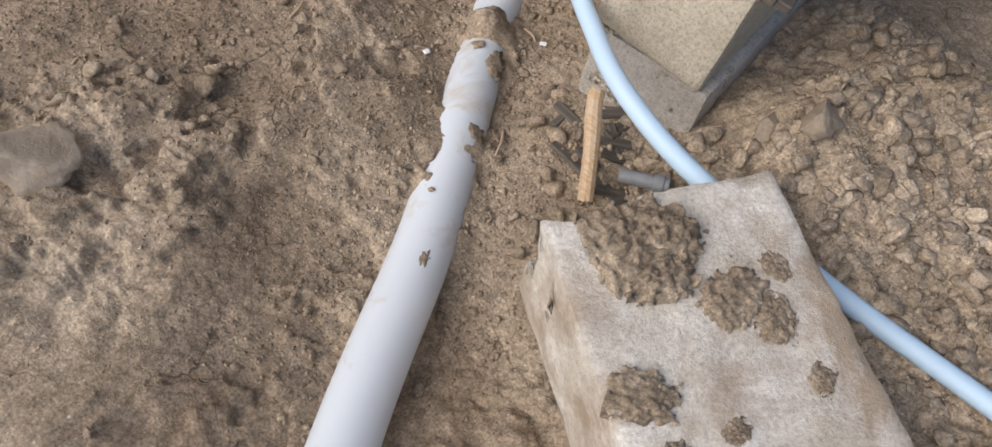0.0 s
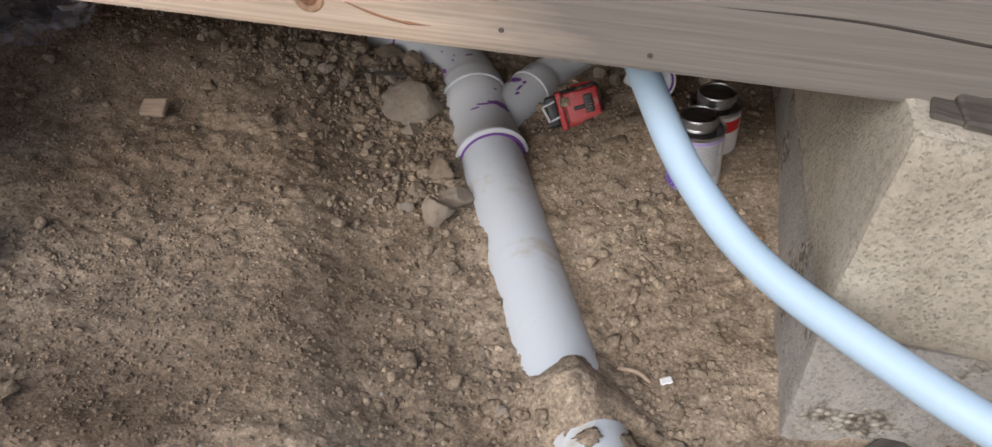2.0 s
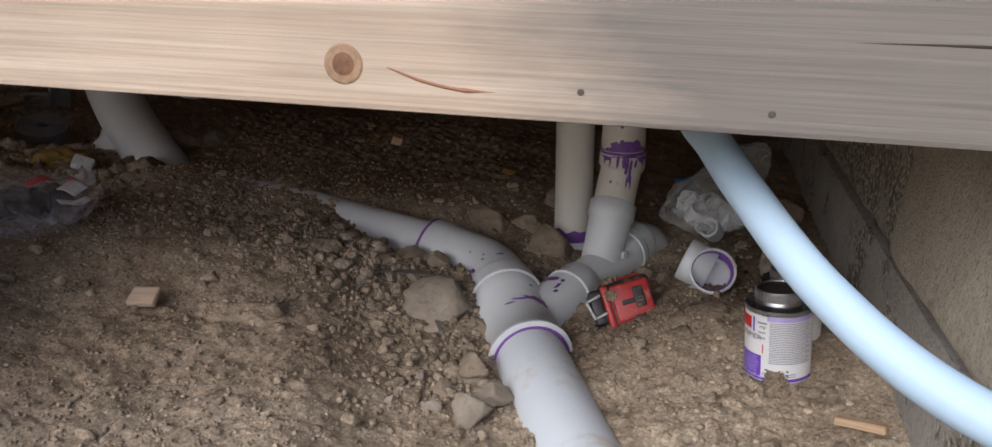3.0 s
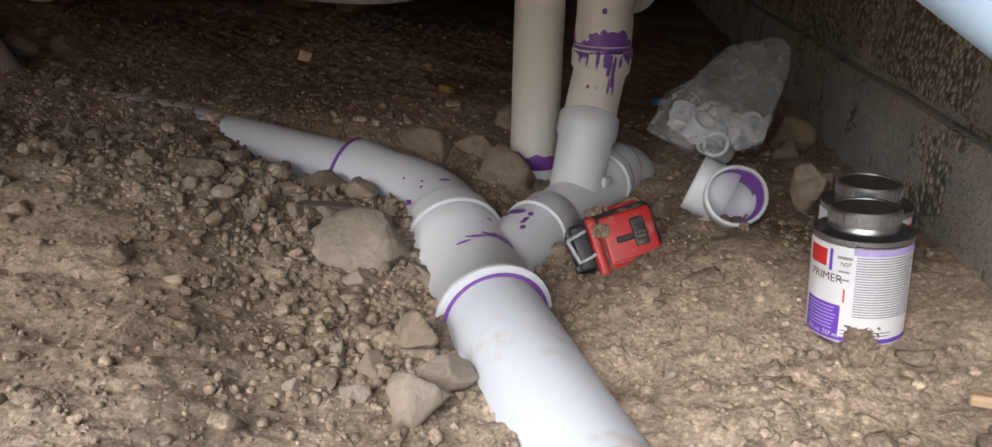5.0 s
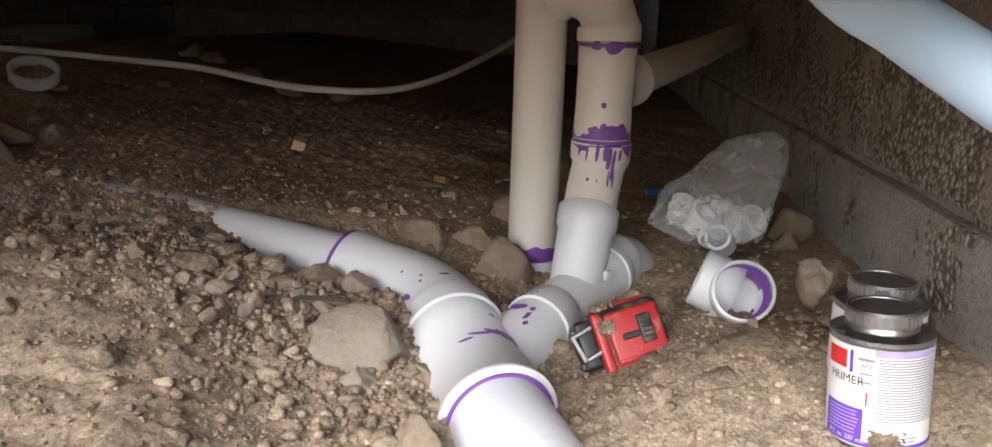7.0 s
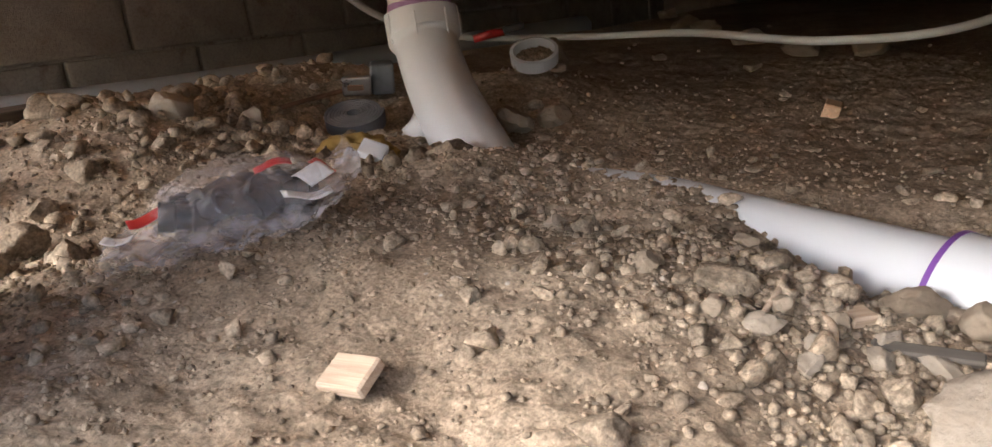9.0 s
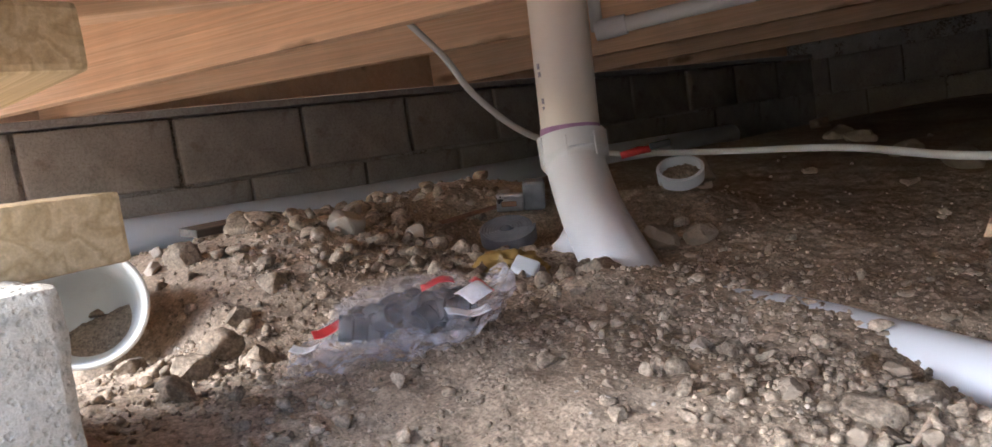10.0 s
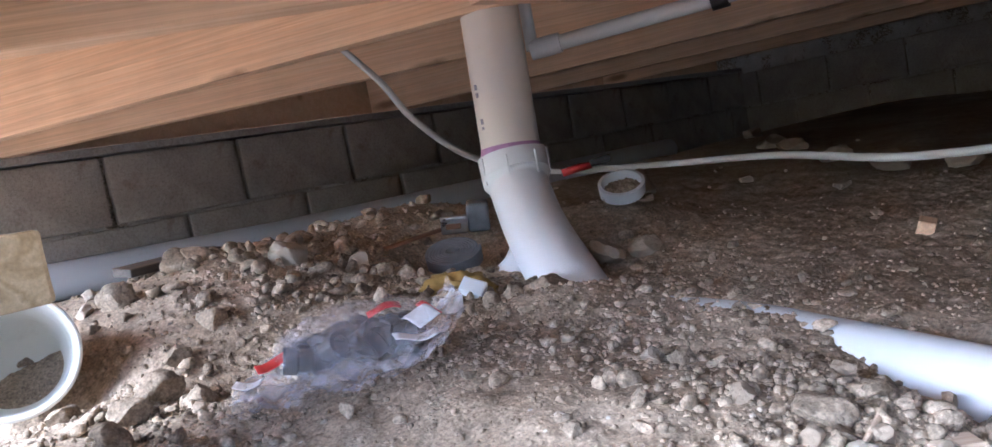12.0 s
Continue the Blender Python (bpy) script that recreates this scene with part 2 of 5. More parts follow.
PVC_STAINED = plastic_material("primer_dripped_pvc", (0.78, 0.74, 0.68), 0.4, 0.3, dirtcol=(0.35, 0.25, 0.2))
PURPLE = plastic_material("purple_primer", (0.2, 0.075, 0.36), 0.35, 0.1)
HOSE = plastic_material("pale_blue_pex", (0.5, 0.66, 0.82), 0.5, 0.08)
HOSE_WHITE = plastic_material("white_pex", (0.7, 0.7, 0.69), 0.45, 0.2)
BUCKET = plastic_material("white_bucket_plastic", (0.74, 0.74, 0.69), 0.4, 0.2, scale=8)
STEEL = plain("tin_steel", (0.5, 0.5, 0.51), 0.32, 1.0)
RUST = plain("rusty_steel", (0.24, 0.14, 0.09), 0.8, 0.4)
BLACK = plain("black_plastic", (0.02, 0.02, 0.022), 0.45)
RED = plain("red_plastic", (0.42, 0.025, 0.025), 0.4, wear=0.5)
GREYPLASTIC = plain("grey_plastic", (0.2, 0.21, 0.23), 0.5)
YELLOW = plain("mustard_cloth", (0.3, 0.19, 0.05), 0.95)
WHITE = plain("white_label", (0.8, 0.8, 0.82), 0.5, wear=0.06)
LABELPURPLE = plain("purple_label", (0.16, 0.06, 0.5), 0.5, wear=0.1)
LABELRED = plain("red_label", (0.62, 0.03, 0.03), 0.5, wear=0.1)
INK = plain("grey_ink", (0.3, 0.3, 0.36), 0.6, wear=0.1)
TOWN = plain("house_siding", (0.42, 0.4, 0.37), 0.8)


# ---- mesh helpers ----
def obj(name, bm, mat, parent=None, label="", m=None, smooth=False):
    me = bpy.data.meshes.new(name)
    bmesh.ops.recalc_face_normals(bm, faces=bm.faces)
    bm.to_mesh(me)
    bm.free()
    for p in me.polygons:
        p.use_smooth = smooth
    for k in (mat if isinstance(mat, (list, tuple)) else [mat]):
        me.materials.append(k)
    ob = new(name, me)
    if parent:
        ob.parent = parent
    if m is not None:
        ob.matrix_basis = m
    if label:
        ob["label"] = label
    return ob


def part(name, bm, mat, parent, label="", m=None, smooth=False):
    return obj(name, bm, mat, parent, label, m, smooth)


def thing(name, label, category, m=None, group="", kind=""):
    e = new(name)
    if m is not None:
        e.matrix_basis = m
    return tagged(e, label, category, group, kind)


def box(sx, sy, sz, bevel=0.0, seg=2, cuts=0, rough=0.0, centre=(0, 0, 0), seed=0):
    bm = bmesh.new()
    bmesh.ops.create_cube(bm, size=1.0)
    for v in bm.verts:
        v.co = Vector((v.co.x * sx, v.co.y * sy, v.co.z * sz))
    if bevel:
        bmesh.ops.bevel(bm, geom=bm.edges[:], offset=bevel, segments=seg, affect='EDGES', profile=0.6)
    if cuts:
        bmesh.ops.subdivide_edges(bm, edges=bm.edges[:], cuts=cuts, use_grid_fill=True)
    if rough:
        bm.normal_update()
        o = Vector((seed * 3.1, seed * 1.7, seed))
        for v in bm.verts:
            k = noise.fractal(v.co * 22 + o, 0.9, 2.0, 3) * 0.7 + noise.noise(v.co * 7 + o) * 0.6
            v.co += v.normal * rough * k
    for v in bm.verts:
        v.co += Vector(centre)
    return bm


def lathe(profile, seg=40, closed=False):
    """Turns (radius, z) pairs about z."""
    bm = bmesh.new()
    rings = []
    for r, z in profile:
        if r <= 1e-6:
            rings.append([bm.verts.new((0, 0, z))])
        else:
            rings.append([bm.verts.new((r * math.cos(2 * math.pi * i / seg), r * math.sin(2 * math.pi * i / seg), z)) for i in range(seg)])
    for a, b in zip(rings, rings[1:]):
        for i in range(seg):
            j = (i + 1) % seg
            if len(a) == 1 and len(b) == 1:
                continue
            if len(a) == 1:
                bm.faces.new((a[0], b[i], b[j]))
            elif len(b) == 1:
                bm.faces.new((a[i], a[j], b[0]))
            else:
                bm.faces.new((a[i], a[j], b[j], b[i]))
    return bm


def sweep(points, radii, seg=32, caps=False):
    """A round tube along points with a radius at each."""
    bm = bmesh.new()
    pts = [Vector(p) for p in points]
    n = len(pts)
    tang = []
    for i in range(n):
        a, b = pts[max(0, i - 1)], pts[min(n - 1, i + 1)]
        d = b - a
        if d.length < 1e-7:
            d = tang[-1] if tang else Vector((0, 0, 1))
        tang.append(d.normalized())
    ref = Vector((0, 0, 1)) if abs(tang[0].z) < 0.9 else Vector((1, 0, 0))
    side = tang[0].cross(ref).normalized()
    rings = []
    for p, t, r in zip(pts, tang, radii):
        side = (side - t * side.dot(t)).normalized()
        up = t.cross(side)
        rings.append([bm.verts.new(p + (side * math.cos(2 * math.pi * k / seg) + up * math.sin(2 * math.pi * k / seg)) * r) for k in range(seg)])
    for a, b in zip(rings, rings[1:]):
        for i in range(seg):
            j = (i + 1) % seg
            bm.faces.new((a[i], a[j], b[j], b[i]))
    if caps:
        bm.faces.new(list(reversed(rings[0])))
        bm.faces.new(rings[-1])
    return bm


def spline(points, steps=12):
    """A smooth line through points (Catmull-Rom)."""
    p = [Vector(q) for q in points]
    p = [p[0] * 2 - p[1]] + p + [p[-1] * 2 - p[-2]]
    out = []
    for i in range(1, len(p) - 2):
        for k in range(steps):
            u = k / steps
            a, b, c, d = p[i - 1], p[i], p[i + 1], p[i + 2]
            out.append(0.5 * ((2 * b) + (c - a) * u + (2 * a - 5 * b + 4 * c - d) * u * u + (3 * b - a - 3 * c + d) * u ** 3))
    return out + [p[-2]]


def pipe_between(a, b, profile, seg=40):
    """A turned body from a to b: profile of (radius, share of the way, shift in metres)."""
    a, b = Vector(a), Vector(b)
    d = b - a
    L = d.length
    bm = lathe([(r, s * L + o) for r, s, o in profile], seg)
    bm.transform(Matrix.Translation(a) @ d.to_track_quat('Z', 'Y').to_matrix().to_4x4())
    return bm


def rock(size, seed, sub=3, flat=1.0, angular=0.5):
    """A broken stone: an icosphere cut by planes and roughened."""
    rnd = random.Random(seed)
    bm = bmesh.new()
    bmesh.ops.create_icosphere(bm, subdivisions=sub, radius=1.0)
    planes = []
    for _ in range(int(5 + 9 * angular)):
        d = Vector((rnd.uniform(-1, 1), rnd.uniform(-1, 1), rnd.uniform(-1, 1))).normalized()
        planes.append((d, rnd.uniform(0.48, 0.82)))
    o = Vector((seed * 1.37 % 50, seed * 2.11 % 50, 0))
    sx, sy, sz = size
    for v in bm.verts:
        c = v.co.copy()
        for d, k in planes:
            h = c.dot(d) - k
            if h > 0:
                c -= d * h * 0.97
        c *= 1 + 0.12 * noise.noise(c * 2.0 + o) + 0.07 * noise.noise(c * 5 + o) + 0.06 * noise.noise(c * 11 + o) + 0.035 * noise.noise(c * 23 + o)
        v.co = Vector((c.x * sx, c.y * sy, c.z * sz * flat))
    return bm


# ---- the lie of the ground ----
LATTICE = np.random.RandomState(5).rand(256, 256)


def value_noise(x, y):
    xi, yi = np.floor(x).astype(int), np.floor(y).astype(int)
    fx, fy = x - xi, y - yi
    fx, fy = fx * fx * (3 - 2 * fx), fy * fy * (3 - 2 * fy)
    g = lambda i, j: LATTICE[i % 256, j % 256]
    return (g(xi, yi) * (1 - fx) + g(xi + 1, yi) * fx) * (1 - fy) + (g(xi, yi + 1) * (1 - fx) + g(xi + 1, yi + 1) * fx) * fy - 0.5


def fbm(x, y, octaves):
    s, a = 0, 1.0
    for k in range(octaves):
        s = s + a * value_noise(x * 2 ** k + 13.7 * k, y * 2 ** k + 7.1 * k)
        a *= 0.55
    return s


def step(a, b, v):
    u = np.clip((v - a) / (b - a), 0, 1)
    return u * u * (3 - 2 * u)


# across the trench, from its left bank to its right
BANK_U = np.linspace(-4, 4, 801)
BANK_Z = np.interp(BANK_U, [-4, -1.0, -0.62, -0.54, -0.42, -0.27, -0.2, -0.09, -0.045, 0.05, 0.1, 0.25, 0.4, 0.6, 1.5, 4],
                   [0.12, 0.11, 0.095, 0.07, 0.05, 0.043, 0.01, -0.004, -0.004, 0.0, 0.018, 0.035, 0.085, 0.14, 0.15, 0.15])
BANK_Z = np.convolve(np.pad(BANK_Z, 3, mode='edge'), np.ones(7) / 7, 'valid')
# mounds (up) and hollows (down): x, y, reach, height
MOUNDS = [(-0.16, 0.235, 0.07, -0.045), (-0.25, 0.255, 0.07, -0.04), (-0.32, 0.26, 0.06, -0.02), (-0.8, 0.36, 0.09, -0.03), (1.1, -0.62, 0.22, -0.05), (0.62, -0.6, 0.12, -0.03),
          (0.72, -0.36, 0.12, 0.06), (-0.15, -0.95, 0.2, 0.015), (0.02, 0.12, 0.12, -0.045), (0.07, 0.3, 0.12, -0.03),
          (-1.3, 0.15, 0.22, 0.05), (-1.09, 0.46, 0.12, -0.075), (-0.95, 0.72, 0.15, 0.04), (-1.35, 0.55, 0.2, 0.06),
          (-0.68, 0.27, 0.07, 0.02), (0.2, 0.05, 0.08, 0.02), (0.3, -0.55, 0.09, -0.02), (-0.95, -0.02, 0.12, -0.05), (0.187, -0.425, 0.045, 0.05), (-0.45, -0.06, 0.2, 0.02), (0.6, -0.9, 0.2, -0.08), (-1.14, -0.2, 0.1, -0.075)]


def lie(x, y, fine=True):
    x, y = np.asarray(x, float), np.asarray(y, float)
    warp = 0.035 * fbm(x * 3.1, y * 3.1, 2)
    u = 0.9 * x + 0.436 * y + warp
    out = np.interp(u, BANK_U, BANK_Z)
    inn = 0.05 - 0.085 * np.clip(x, -1.5, 0) - 0.05 * step(-1.6, -2.2, x)
    w = step(-0.12, 0.2, y + 0.35 * np.clip(-x - 0.2, 0, 0.5))
    z = out * (1 - w) + inn * w
    for mx, my, r, h in MOUNDS:
        z = z + h * np.exp(-((x - mx) ** 2 + (y - my) ** 2) / r ** 2)
    rough = 0.013 * fbm(x * 6, y * 6, 3) + 0.012 * fbm(x * 26 + 9, y * 26, 3) * np.exp(-((np.abs(u) - 0.05) / 0.035) ** 2) * step(0.0, -0.1, y)
    if fine:
        rough = rough * step(9, 2, np.hypot(x, y)) + step(2.2, 1.4, np.hypot(x, y)) * 0.0045 * fbm(x * 34 + 3, y * 34, 5) * (0.5 + np.clip(1.4 * value_noise(x * 5 + 9, y * 5) + 0.5, 0, 1))
    z = sink(x, y, z + bury(x, y))
    near = step(2.0, 1.4, np.abs(x)) * step(1.9, 1.2, np.abs(y))
    return z + rough + (crust(x, y) * near if fine else 0)


def bury(x, y):
    """Loose soil lapping up the sides of the drain pipe, and over its far end."""
    along = np.interp(y, [-1.68, -1.105, -0.779, -0.42, 0.02], [0.82, 0.522, 0.379, 0.19, -0.01])
    d = (x - along) * 0.9
    ragged = fbm(x * 17 + 4, y * 17, 4)
    high = np.interp(y, [-1.5, -1.05, -0.85, -0.62, -0.5, -0.36, -0.25, -0.1, -0.02], [0, 0.003, 0.008, 0.008, 0.01, 0.014, 0.006, 0.002, 0])
    lap = (high + 0.013 * ragged * step(-1.3, -1.0, y) * step(-0.02, -0.1, y)) * np.exp(-(d / 0.06) ** 2)
    return lap


def sink(x, y, z):
    """The far pipe: its back stays bare, its front goes under bit by bit."""
    ragged = fbm(x * 17 + 4, y * 17, 4)
    s = np.clip((-0.2 - x) / 0.33, 0, 1)
    w = (y - np.interp(x, [-0.8, -0.5, -0.39, -0.19], [0.36, 0.3, 0.283, 0.235])) * 0.976
    axis_z = np.interp(x, [-0.8, -0.5, -0.39, -0.19], [0.06, 0.057, 0.046, 0.028])
    aim = axis_z + np.where(w < 0, -0.02 + 0.0615 * np.clip(s / 0.67, 0, 1) ** 0.9, 0.024 + 0.012 * s) + 0.012 * ragged * (1 - 0.7 * s)
    m = step(-0.14, -0.2, x) * step(-0.6, -0.53, x) * np.exp(-(w / np.where(w < 0, 0.055, 0.04)) ** 4)
    return z * (1 - m) + aim * m


def cells(x, y):
    """Jittered cells: how near the border between two, and a random number for each."""
    xi, yi = np.floor(x).astype(int), np.floor(y).astype(int)
    f1, f2, who = np.full(np.shape(x), 9.0), np.full(np.shape(x), 9.0), np.zeros(np.shape(x))
    for i in (-1, 0, 1):
        for j in (-1, 0, 1):
            a, b = xi + i, yi + j
            d = np.hypot(a + LATTICE[a % 256, b % 256] - x, b + LATTICE[(a + 91) % 256, (b + 37) % 256] - y)
            near = d < f1
            f2 = np.where(near, f1, np.minimum(f2, d))
            who = np.where(near, LATTICE[(a + 11) % 256, (b + 57) % 256], who)
            f1 = np.where(near, d, f1)
    return f2 - f1, who


def crust(x, y):
    """Cracked clay plates in places outside, broken clods on the spoil heap, grit everywhere."""
    wx, wy = x + 0.03 * fbm(x * 11, y * 11, 4), y + 0.03 * fbm(x * 11 + 40, y * 11, 4)
    out = step(-0.5, -0.66, y) * step(0.5, 0.3, x)
    heap = step(0.5, 0.68, x) * step(0.3, -0.1, y)
    where = step(0.02, 0.2, value_noise(x * 2.7 + 5, y * 2.7 + 2)) * out
    edge, who = cells(wx * 7.5, wy * 7.5)
    torn = fbm(x * 4.3 + 2, y * 4.3 + 6, 6)
    z = where * ((who - 0.5) * 0.006 - 0.006 * np.exp(-(edge / 0.025) ** 2)) + out * (0.02 * step(0.04, 0.07, torn) + 0.012 * step(0.2, 0.22, torn) - 0.014 * step(-0.17, -0.19, torn))
    broken = np.maximum(heap, 0.45 * where)
    z = z + broken * 0.044 * np.abs(fbm(x * 15 + 3, y * 15, 5))
    edge, who = cells(wx * 30 + 3, wy * 30)
    z = z + broken * step(-0.05, 0.15, value_noise(x * 9, y * 9)) * ((who - 0.5) * 0.014 - 0.006 * np.exp(-(edge / 0.12) ** 2))
    rubble = np.clip(2.6 * value_noise(x * 4.1 + 21, y * 4.1 + 8) + 0.45, 0, 1)
    edge, who = cells(wx * 95 + 11, wy * 95)
    z = z + np.maximum(0.1 + rubble * 0.6, heap) * np.maximum(who - 0.55, 0) * 0.012 * step(0.0, 0.3, edge)
    return z + (0.4 + 0.6 * np.maximum(rubble, heap)) * (0.0026 * value_noise(x * 120, y * 120) + 0.0022 * value_noise(x * 233, y * 233))


def ground_z(x, y):
    return float(lie(x, y))


def axis(inner0, inner1, pitch, reach):
    mid = list(np.arange(inner0, inner1 + pitch / 2, pitch))
    lo, hi, s = [], [], pitch
    a, b = inner0, inner1
    while a > -reach:
        s *= 1.25
        a -= s
        b += s
        lo.insert(0, a)
        hi.append(b)
    return np.array(lo + mid + hi)


def build_ground():
    xs, ys = axis(-1.7, 1.5, 0.0044, 300), axis(-1.2, 1.25, 0.0042, 300)
    X, Y = np.meshgrid(xs, ys)
    far = step(4, 15, np.hypot(X, Y))
    Z = lie(X, Y) * (1 - far) + 0.1 * far
    nx, ny = len(xs), len(ys)
    me = bpy.data.meshes.new("ground")
    idx = np.arange(nx * ny).reshape(ny, nx)
    quads = np.stack([idx[:-1, :-1], idx[:-1, 1:], idx[1:, 1:], idx[1:, :-1]], -1).reshape(-1, 4)
    me.vertices.add(nx * ny)
    me.vertices.foreach_set("co", np.stack([X, Y, Z], -1).ravel())
    me.loops.add(quads.size)
    me.loops.foreach_set("vertex_index", quads.ravel())
    me.polygons.add(len(quads))
    me.polygons.foreach_set("loop_start", np.arange(len(quads)) * 4)
    me.polygons.foreach_set("use_smooth", np.ones(len(quads), bool))
    me.update(calc_edges=True)
    me.materials.append(SOIL)
    return tagged(new("ground", me), "dug brown clay soil with crumbs and small stones", "soil", kind="structure")


build_ground()


# ---- house: walls, beam, joists ----
def slab(name, lo, hi, mat, label, category, bevel=0.0, kind="structure"):
    lo, hi = Vector(lo), Vector(hi)
    s = hi - lo
    ob = obj(name, box(s.x, s.y, s.z, bevel), mat, m=Matrix.Translation((lo + hi) / 2))
    return tagged(ob, label, category, kind=kind)


def block_mesh(name, sx, sy, sz, mat, seed, cuts=5, rough=0.003):
    bm = box(sx, sy, sz, 0.007, 2, cuts, rough, seed=seed)
    me = bpy.data.meshes.new(name)
    bm.to_mesh(me)
    bm.free()
    for p in me.polygons:
        p.use_smooth = True
    me.materials.append(mat)
    return me


def piece(name, mesh, parent, m):
    ob = new(name, mesh)
    ob.parent = parent
    ob.matrix_basis = m
    return ob


RW = 0.385
wall_east = tagged(obj("wall_east", box(0.17, 4.2, 0.86, 0.0), FOOTING, m=Matrix.Translation((RW + 0.098, 1.8, 0.29))),
                   "rough concrete block foundation wall on a cast footing", "wall", kind="structure")
for k in range(2):
    piece("footing", block_mesh("footing", 0.2, 2.3, 0.45, FOOTING, 3 + k, 16, 0.005), wall_east, Matrix.Translation((0.0, -1.07 + 2.302 * k, -0.355)))
end_block = block_mesh("end_block", 0.192, 0.396, 0.188, BLOCK, 21, 12, 0.003)
piece("wall_block", end_block, wall_east, pose(-0.003, -2.03, -0.029, 0, 5.0, 0))
for k in range(1, 10):
    piece("wall_block", block_mesh("wall_block", 0.19, 0.397, 0.19, PIER_SIDE, 30 + k, 8, 0.005), wall_east, pose(0.0, -2.03 + 0.406 * k, -0.025, 0, 0, 0.4 * (k % 3 - 1)))
for k in range(1, 10):
    piece("wall_block", block_mesh("wall_block", 0.186, 0.397, 0.19, PIER_SIDE, 50 + k, 6, 0.004), wall_east, pose(0.0, -1.83 + 0.406 * k, 0.176))
wall_west = slab("wall_west", (-2.62, -0.6, -0.3), (-2.432, 4.0, 0.5), FOOTING, "grey concrete block foundation wall", "wall")
grey_blocks = [block_mesh("grey_block", 0.03, 0.393, 0.193, WALLBLOCK, 70 + k, 6, 0.003) for k in range(4)]
for row in range(3):
    for k in range(12):
        yy = -0.78 + 0.406 * k + (0.203 if row % 2 else 0)
        piece("wall_block", grey_blocks[(k * 3 + row) % 4], wall_west, Matrix.Translation((0.1 + 0.002 * (k % 2), yy - 1.7 + 0.128, 0.4 - 0.203 * row - 0.1)))
wall_north = slab("wall_north", (-2.62, 4.0, -0.3), (0.6, 4.2, 0.74), FOOTING, "dark concrete block foundation wall", "wall")
for row in range(3):
    for k in range(8):
        piece("wall_block", grey_blocks[(k + row) % 4], wall_north, pose(-1.5 + 0.406 * k + (0.2 if row % 2 else 0), -0.1, 0.17 - 0.203 * row, 0, 0, 90))
slab("sill_plate", (-2.60, -0.39, 0.503), (-2.405, 4.0, 0.525), SILLWOOD, "weathered grey wooden sill plate on block wall", "sill", 0.003)
slab("rim_board", (-2.60, -0.39, 0.541), (-2.56, 4.0, 0.74), JOISTWOOD, "wooden rim board over the sill plate", "rim board")
slab("subfloor", (-2.64, -0.33, 0.741), (0.6, 4.2, 0.76), JOISTWOOD, "wooden subfloor over the crawl space", "ceiling")
slab("house_wall", (-2.62, -0.37, 0.765), (0.6, -0.34, 3.2), TOWN, "plain siding of the house", "wall")

beam = thing("support_beam", "weathered softwood beam with knots over the opening", "beam", pose(-0.95, -0.426, 0.4045 + 0.1175, 0, 2.06, 2.9))
part("board", box(3.03, 0.04, 0.15, 0.004, 2, 3, 0.0012), BEAMWOOD, beam, m=pose(0.035, 0, -0.0425))
part("board", box(3.1, 0.04, 0.082, 0.004, 2, 3, 0.0015), BEAMWOOD, beam, "upper half of the split beam", m=pose(0.04, 0.001, 0.0755))
part("board", box(3.14, 0.04, 0.12, 0.005, 2, 3, 0.003), BEAMWOOD, beam, "grey split upper board", m=pose(0.05, 0.004, 0.18))
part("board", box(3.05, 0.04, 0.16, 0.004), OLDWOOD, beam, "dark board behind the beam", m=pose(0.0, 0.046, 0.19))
knot = part("knot", lathe([(0.0072, 0.0012), (0.0115, 0.0011), (0.0135, 0)], 28), plain("knot_ring", (0.36, 0.23, 0.14), 0.7, wear=0.4, scale=160), beam, "ringed brown knot", m=pose(0.912, -0.0198, -0.0895, 90, 0, 0))
part("core", lathe([(0, 0.0016), (0.005, 0.0015), (0.0074, 0.0011)], 24), plain("knot_core", (0.2, 0.1, 0.055), 0.7, wear=0.5, scale=200), knot, "dark knot core")
part("knot", lathe([(0, 0.0015), (0.006, 0.001), (0.008, 0)], 20), OLDWOOD, beam, "small grey knot", m=pose(1.33, -0.0198, 0.03, 90, 0, 0))
crack = spline([(0.94, -0.0199, -0.09), (0.962, -0.0199, -0.097), (0.985, -0.0199, -0.101), (1.008, -0.0199, -0.1015)], 5)
part("crack", sweep(crack, [0.0004, 0.0007, 0.0009, 0.001, 0.0011] + [0.0012] * 6 + [0.0016, 0.0012, 0.0008, 0.0004, 0.0003][:len(crack) - 11], 8), plain("resin_streak", (0.28, 0.13, 0.07), 0.6), beam, "dark resin streak")
for x, z in ((1.06, -0.098), (1.17, -0.104), (1.0, -0.03)):
    part("nail_head", lathe([(0, 0.0008), (0.0018, 0.0007), (0.0022, 0)], 12), OLDWOOD, beam, m=pose(x, -0.0203, z, 90, 0, 0))

